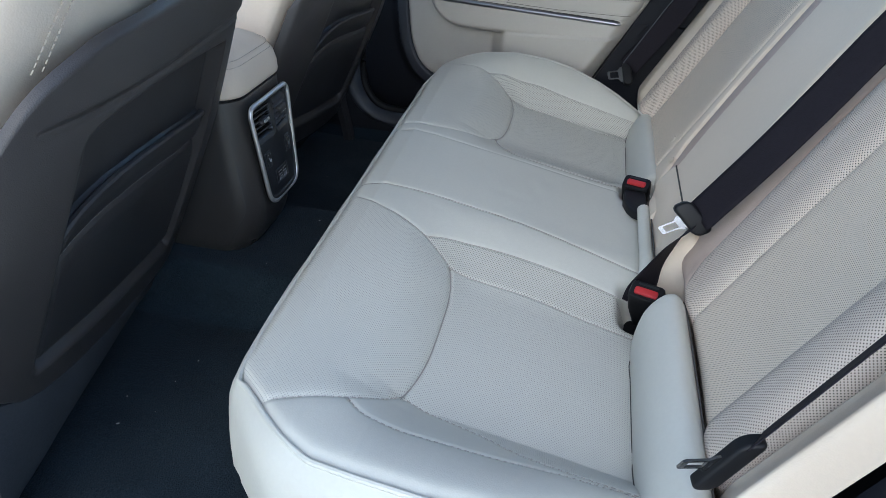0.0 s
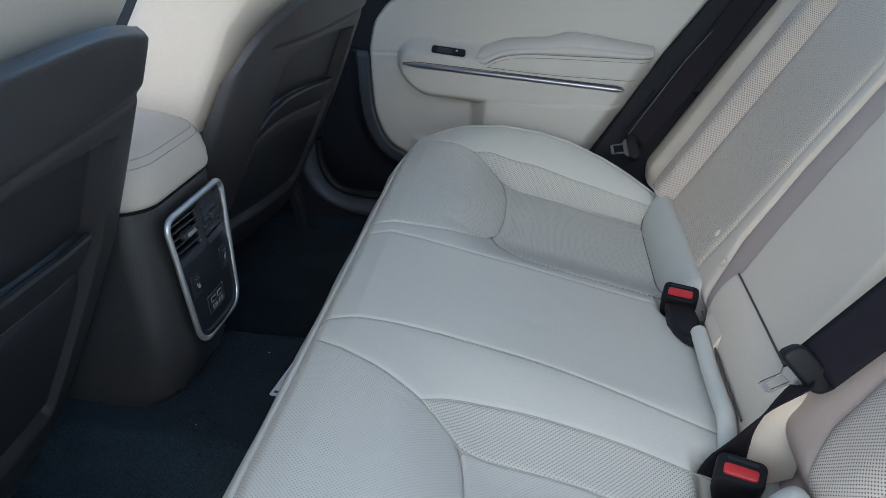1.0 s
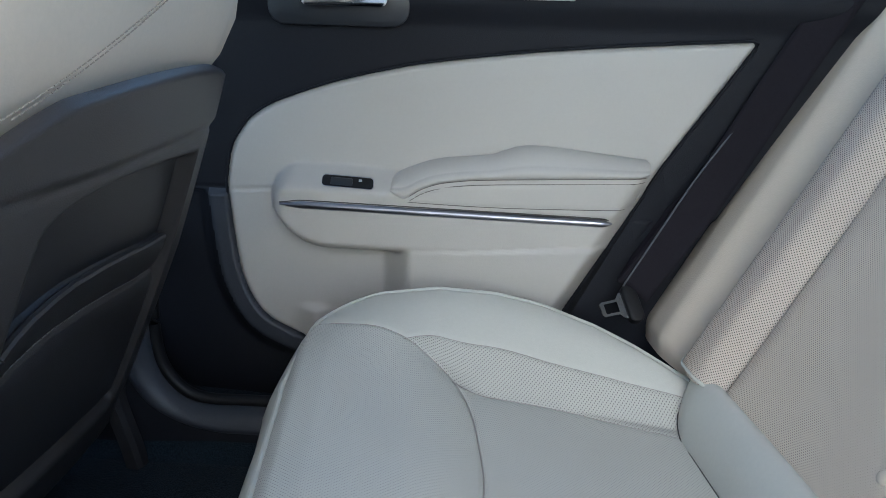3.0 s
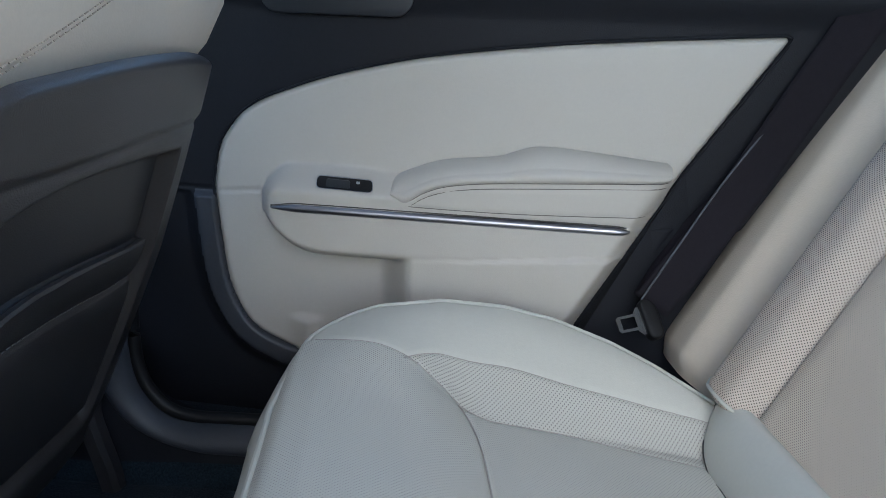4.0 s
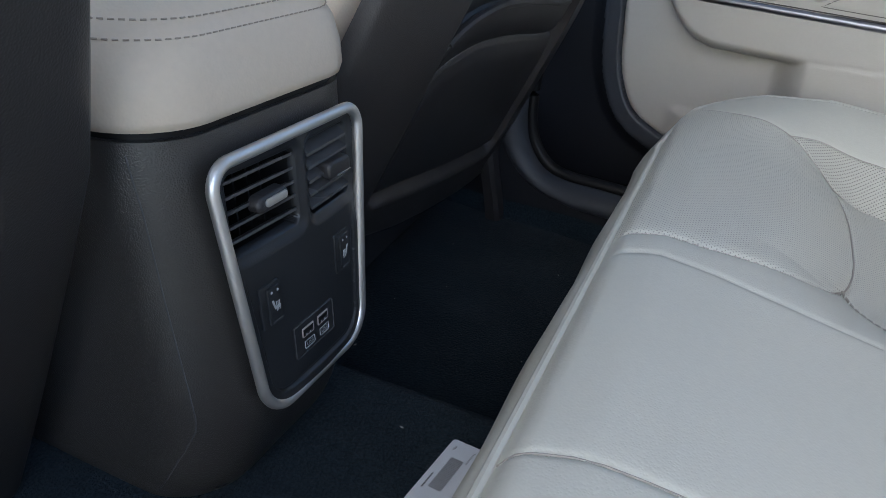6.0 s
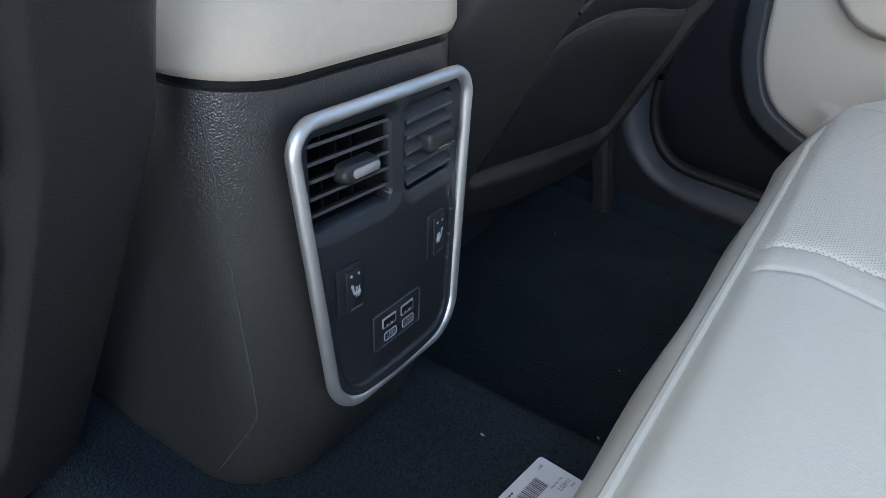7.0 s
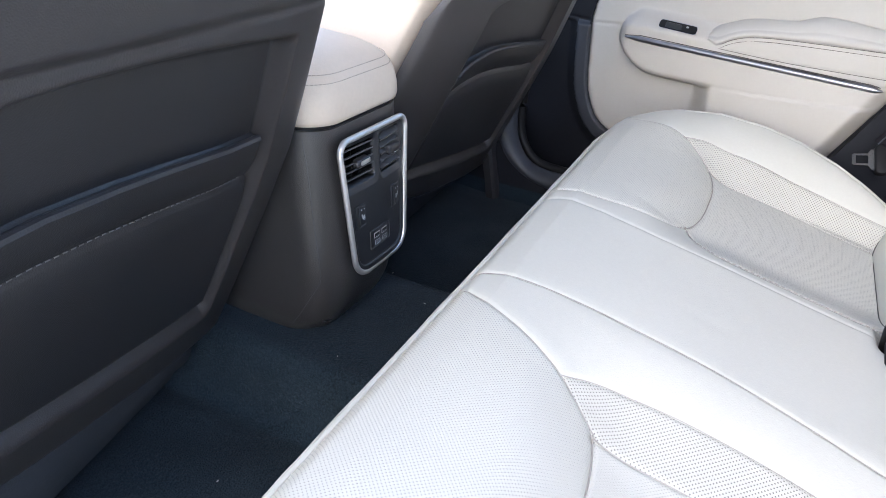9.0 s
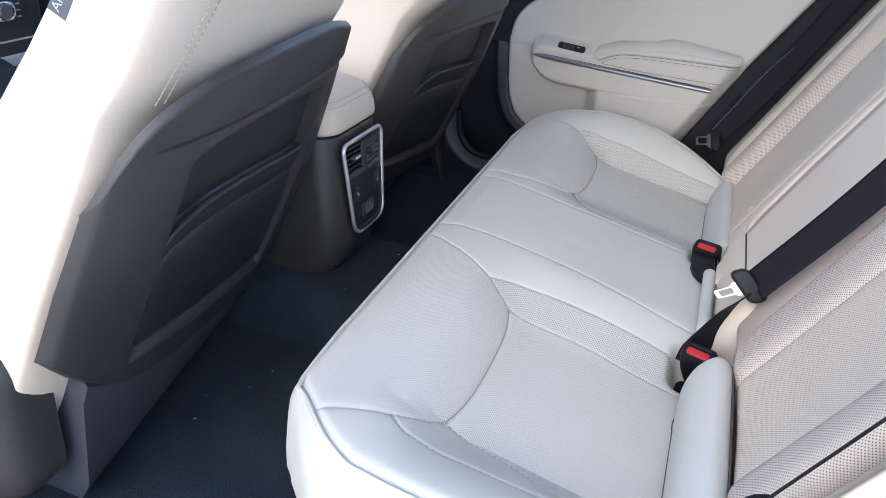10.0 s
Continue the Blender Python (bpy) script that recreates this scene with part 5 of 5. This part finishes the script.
def side_tag():
    """Small woven tag in the driver seat's side seam."""
    low, along, up = Vector((0.040, -0.633, 0.747)), Vector((0.001, 0.0085, 0.013)), Vector((-0.011, -0.002, 0.007))
    out = along.cross(up).normalized()
    if out.y > 0:
        out = -out
    place = lambda a, b, c=0.0: low + along * a + up * b + out * c
    bm = bmesh.new()
    vs = [[bm.verts.new(place(a, b, c)) for a, b in ((-0.05, -0.25), (1.7, -0.25), (1.7, 1), (-0.05, 1))] for c in (0.0, 0.0012)]
    bm.faces.new(vs[1])
    bm.faces.new(vs[0][::-1])
    for k in range(4):
        bm.faces.new((vs[0][k], vs[0][(k + 1) % 4], vs[1][(k + 1) % 4], vs[1][k]))
    bmesh.ops.recalc_face_normals(bm, faces=bm.faces)
    tag = tagged(part("fabric_tag", bm, grey_trim, None, smooth=False), "small dark grey woven tag with white letters in the seat seam", "tag")
    lettering("AIR", 0.011, lambda a, b: place(0.62 + a / along.length, 0.5 + b / up.length, 0.0015), white_ink, tag)


side_tag()


# ---- belts ----
def strap(pts, width, across, name, parent, label="", thick=0.0014):
    """Webbing along points; across gives the way of its width at each point."""
    p = np.array(curve_through(pts, 60))
    w = np.array(curve_through(across, 60))
    P = np.zeros((60, 9, 3))
    for i in range(60):
        way = p[min(i + 1, 59)] - p[max(i - 1, 0)]
        a = w[i] - way * (w[i] @ way) / (way @ way)
        a /= np.linalg.norm(a)
        n = np.cross(way, a)
        n /= np.linalg.norm(n)
        for j in range(9):
            f = j / 8 * 2 - 1
            P[i, j] = p[i] + a * f * width / 2 + n * thick * 0.6 * (1 - f * f)
    L = np.linspace(0, 1, 60)
    sheets(P, np.stack(np.meshgrid(L, np.linspace(0, width, 9), indexing="ij"), -1), np.zeros((59, 8), int), {0: (name, webbing, label)}, parent)
    ob = scene.collection.objects[-1]
    solid = ob.modifiers.new("thickness", "SOLIDIFY")
    solid.thickness, solid.offset = thick, 0
    return ob


def latch(parent, base, ahead, side, long=0.028, size=0.8, wide=0.062, oblique=False):
    """A belt tongue: a black moulded head with a steel blade."""
    ahead, side = Vector(ahead).normalized(), Vector(side).normalized()
    up = ahead.cross(side).normalized()
    side = side if oblique else up.cross(ahead)
    base = Vector(base)

    def put(a, b, c):
        return base + side * a + ahead * b + up * (c)

    head = part("tongue_head", slab(rounded(0, 0.002 - long / 2, wide, long * 1.1, 0.009), lambda a, b, c: put(a, b, c - 0.006), 0.013, 0.004, 3), deep_black, parent, "black moulded tongue head")
    slim = 0.62 if oblique else 0.95
    blade = [(-0.020, 0.0), (0.020, 0.0), (0.020, 0.008), (0.012, 0.014), (0.0115, 0.036), (0.009, 0.039), (-0.009, 0.039), (-0.0115, 0.036), (-0.012, 0.014), (-0.020, 0.008)]
    hole = [(-0.0078, 0.013), (0.0078, 0.013), (0.0078, 0.033), (-0.0078, 0.033)]
    bm = bmesh.new()
    o = [bm.verts.new((a * size * slim, b * size, 0)) for a, b in blade]
    h = [bm.verts.new((a * size * slim, b * size, 0)) for a, b in hole]
    edges = [bm.edges.new((q[i], q[(i + 1) % len(q)])) for q in (o, h) for i in range(len(q))]
    bmesh.ops.triangle_fill(bm, use_beauty=True, edges=edges)
    geo = bmesh.ops.extrude_face_region(bm, geom=bm.faces[:])
    for v in geo["geom"]:
        if isinstance(v, bmesh.types.BMVert):
            v.co.z += 0.0028
    for v in bm.verts:
        v.co = put(v.co.x, v.co.y, v.co.z - 0.0014)
    bmesh.ops.recalc_face_normals(bm, faces=bm.faces)
    part("blade", bm, steel, parent, "bare steel buckle tongue", smooth=False)
    return head


def far_belt():
    belt = thing("seat_belt", "black seat belt hanging beside the passenger door", "seat belt", group="rear seat belts", at=(0.6, 0.64, 0.36))
    strap([(0.583, 0.655, 0.375), (0.66, 0.652, 0.50), (0.74, 0.645, 0.655), (0.83, 0.63, 0.83), (0.93, 0.60, 1.02)], 0.047, [(0.80, -0.35, -0.42)] * 3, "webbing", belt, "black woven webbing")
    # grey rod draws the light caught on the webbing's edge
    part("folded_edge", tube(curve_through([(0.570, 0.655, 0.383), (0.609, 0.655, 0.455), (0.651, 0.655, 0.531), (0.702, 0.655, 0.608), (0.80, 0.64, 0.76)], 30), 0.0013, 6), grey_trim, belt, "paler folded edge of the webbing")
    strap([(0.585, 0.668, 0.375), (0.615, 0.674, 0.43), (0.66, 0.676, 0.51), (0.72, 0.672, 0.62), (0.80, 0.65, 0.78)], 0.047, [(0.55, -0.75, -0.3)] * 3, "webbing", belt, "")
    latch(belt, (0.575, 0.648, 0.359), (-0.92, -0.15, -0.16), (0.33, -0.60, -0.75), long=0.019, size=0.92, wide=0.052)
    return belt


far_belt()
structure("quarter_trim_far", loft([[(x, y, z) for x, z in ((0.47, 0.235), (0.515, 0.335), (0.62, 0.54), (0.715, 0.70), (0.80, 0.80), (1.0, 0.80), (0.80, 0.235))] for y in (0.715, 0.690)]), black_door, "dark quarter trim behind the rear door", "trim", angle=20)


def centre_belt():
    belt = thing("seat_belt", "black seat belt lying along the folding armrest", "seat belt", group="rear seat belts", at=(0.63, -0.14, 0.40))
    strap([(0.649, -0.177, 0.431), (0.700, -0.189, 0.523), (0.740, -0.194, 0.597), (0.781, -0.197, 0.675), (0.868, -0.20, 0.83)], 0.047, [(-0.45, 0.80, 0.25)] * 3, "webbing", belt, "black woven webbing")
    strap([(0.648, -0.182, 0.424), (0.628, -0.172, 0.388), (0.612, -0.165, 0.345), (0.604, -0.160, 0.31), (0.600, -0.158, 0.275)], 0.040, [(0.30, 0.50, 0.15), (0.4, 0.35, 0.1), (0.5, -0.1, 0.1)], "lower_webbing", belt, "black lower webbing")
    latch(belt, (0.634, -0.180, 0.424), (-0.85, -0.20, -0.45), (0.72, -0.25, -0.64), long=0.022, size=0.85, wide=0.050, oblique=True)
    return belt


centre_belt()


def near_belt():
    belt = thing("seat_belt", "black seat belt seen edge on beside the near backrest", "seat belt", group="rear seat belts", at=(0.66, -0.55, 0.38))
    strap([(0.650, -0.590, 0.448), (0.682, -0.588, 0.508), (0.712, -0.586, 0.564), (0.76, -0.584, 0.655), (0.83, -0.582, 0.79)], 0.047, [(-0.47, -0.84, 0.25)] * 3, "webbing", belt, "black woven webbing")
    latch(belt, (0.630, -0.585, 0.414), (-0.93, -0.10, -0.18), (-0.46, -0.02, -0.88), long=0.020, size=0.75, wide=0.066, oblique=True)
    return belt


near_belt()


def buckle(place, turn, label):
    ob = thing("belt_buckle", label, "belt buckle", group="belt buckles", at=place)
    m = Matrix.Translation(place) @ turn
    rings = []
    for z, sx, sy in ((-0.075, 0.55, 0.6), (-0.05, 0.75, 0.75), (-0.02, 0.96, 0.96), (0.010, 1, 1), (0.0165, 0.97, 0.97), (0.018, 0.90, 0.92)):
        rings.append([tuple(m @ Vector((a * sx, b * sy, z))) for a, b in rounded(0, 0, 0.028, 0.046, 0.007, 4)])
    part("housing", loft(rings), deep_black, ob, "black plastic buckle housing")
    part("release_button", slab(rounded(-0.003, 0, 0.011, 0.031, 0.003), lambda a, b, c: m @ Vector((a, b, 0.0178 + c)), 0.0035, 0.0012), red_plastic, ob, "red release button")
    part("slot", slab(rounded(0.0088, 0, 0.003, 0.028, 0.001), lambda a, b, c: m @ Vector((a, b, 0.0178 + c)), 0.0006, 0), panel_black, ob)
    return ob


far_buckle = buckle((0.600, 0.136, 0.314), pose(0, 0, 0, 0, -24, 74), "black buckle with a red button between cushion and backrest")
part("stem", slab([(0.579, 0.118), (0.577, 0.078), (0.583, 0.054), (0.592, 0.038), (0.602, 0.032), (0.609, 0.035), (0.613, 0.055), (0.616, 0.078), (0.614, 0.118)], lambda a, b, c: Vector((a, b, 0.308 + c)), 0.012, 0.004, 3), deep_black, far_buckle, "tapered black buckle stem")
buckle((0.608, -0.186, 0.304), pose(0, 0, 0, 0, -26, 72), "black buckle with a red button in the cushion slot")


# ---- loose paper tag on the tunnel ----
def paper_tag():
    tag = thing("paper_tag", "white printed paper label sticking out from under the bench", "label", at=(0.14, 0.03, 0.2))

    def put(a, b, c):
        return Vector((0.088 + b * 0.995 + a * 0.10, 0.031 + a * 0.995 - b * 0.10, 0.2015 + 0.04 * b + c))

    n = []
    for cx, cy, a0 in ((0.0430, 0.087, 0), (-0.0520, 0.087, 90), (-0.0520, 0.006, 180), (0.0430, 0.006, 270)):
        for k in range(5):
            a = radians(a0 + 90 * k / 4)
            n.append((cx + 0.003 * math.cos(a), cy + 0.003 * math.sin(a)))
    part("sheet", slab(n, put, 0.0006, 0), paper, tag, "white paper sheet", smooth=False)

    def words(text, size, a, b):
        lettering(text, size, lambda p, q: put(a - p, b + q, 0.0010), ink, tag)

    def bar(a, b, wa, wb):
        part("print_bar", slab(rounded(a, b, wa, wb, 0.0003), lambda p, q, c: put(p, q, c + 0.0007), 0.0002, 0), ink, tag)

    words("P/N", 0.0032, 0.0365, 0.0085)
    words("Part Number", 0.0026, 0.0320, 0.0245)
    words("11/02/2", 0.0045, 0.0345, 0.0290)
    words("Date", 0.0026, 0.0385, 0.0335)
    for k in range(22):
        bar(0.026 - k * 0.0016, 0.0165, (0.0005, 0.0008, 0.0003)[k % 3], 0.0105)
    for k in range(6):
        bar(0.004 - k * 0.0028, 0.0078, 0.0019, 0.0013)
    bar(-0.047, 0.017, 0.0042, 0.020)
    bar(-0.041, 0.024, 0.0012, 0.006)
    return tag


paper_tag()


# ---- glimpse of the dashboard ----
def dashboard():
    dash = thing("dashboard", "black dashboard with silver edged controls beyond the driver seat", "dashboard", at=(-1.3, 0, 0.5))
    rings = []
    for y in (-0.80, 0.80):
        rings.append([(x, y, z) for x, z in ((-1.65, 0.30), (-1.20, 0.35), (-1.12, 0.55), (-1.15, 0.72), (-1.30, 0.80), (-1.65, 0.80))])
    part("dash_body", loft(rings), panel_black, dash, "black dashboard body")
    stack = part("centre_stack", box((-1.16, -0.10, 0.30), (-0.957, 0.26, 0.60), 0.02), panel_black, dash, "black centre stack")
    # control panel with a silver surround, a ringed dial and its keys
    face = lambda a, b, c=0.0: Vector((-0.957 + c, a, b))
    panel = part("control_panel", slab(rounded(0.137, 0.506, 0.076, 0.032, 0.012), lambda a, b, c: face(a, b, c), 0.004, 0.001), deep_black, stack, "black control panel")
    part("panel_frame", tube([tuple(face(a, b, 0.003)) for a, b in rounded(0.137, 0.506, 0.078, 0.034, 0.013)], 0.0035, 8, closed=True, up=(1, 0, 0)), satin, panel, "silver panel surround")
    ringed = lambda r, c, n=28: [tuple(face(0.147 + r * math.cos(math.tau * k / n), 0.508 + r * math.sin(math.tau * k / n), c)) for k in range(n)]
    part("dial", loft([ringed(0.017, 0.002), ringed(0.017, 0.012), ringed(0.0155, 0.015)]), grey_trim, panel, "grey round dial")
    part("dial_ring", tube(ringed(0.019, 0.007), 0.0022, 8, closed=True, up=(1, 0, 0)), chrome, panel, "chrome dial ring")
    for a, b in ((0.185, 0.520), (0.185, 0.506), (0.185, 0.492), (0.105, 0.520), (0.105, 0.492)):
        part("key", box((-0.953, a - 0.014, b - 0.005), (-0.951, a + 0.014, b + 0.005), 0.0008), panel_black, panel)
        part("key_mark", box((-0.951, a - 0.005, b - 0.0012), (-0.9505, a + 0.005, b + 0.0012)), white_ink, panel)
    part("silver_edge", box((-0.960, -0.08, 0.439), (-0.953, 0.235, 0.443), 0.0015), satin, stack, "thin silver trim line")
    tray = part("tray_lid", box((-0.970, -0.02, 0.384), (-0.952, 0.222, 0.410), 0.004), white_ink, stack, "pale grey tray lid")
    part("tray_bar", tube([(-0.949, 0.0, 0.380), (-0.945, 0.10, 0.380), (-0.949, 0.172, 0.382)], 0.0035, 8), chrome, tray, "chrome tray bar")
    part("tray_edge", box((-0.968, -0.02, 0.3735), (-0.951, 0.19, 0.3765), 0.001), satin, stack, "silver tray edge")
    return dash


dashboard()
structure("front_tunnel", box((-1.1, -0.12, 0.15), (-0.50, 0.12, 0.33), 0.03), panel_black, "black front part of the centre tunnel", "console")


# ---- lint on the carpet ----
def lint():
    rng = random.Random(11)
    bm = bmesh.new()
    for k in range(46):
        x, y = rng.uniform(-0.30, 0.20), rng.choice((rng.uniform(0.14, 0.62), rng.uniform(-0.11, 0.11), rng.uniform(-0.62, -0.14)))
        z = float(floor_height(np.array(x), np.array(y))) + 0.0012
        r = rng.uniform(0.0004, 0.0013)
        bmesh.ops.create_icosphere(bm, subdivisions=1, radius=r, matrix=pose(x, y, z, 0, 0, rng.uniform(0, 180)) @ Matrix.Diagonal((rng.uniform(1, 2.6), 1, 0.6, 1)))
    tagged(part("lint", bm, lint_mat), "pale specks of lint on the black carpet", "lint", kind="stuff")


lint()
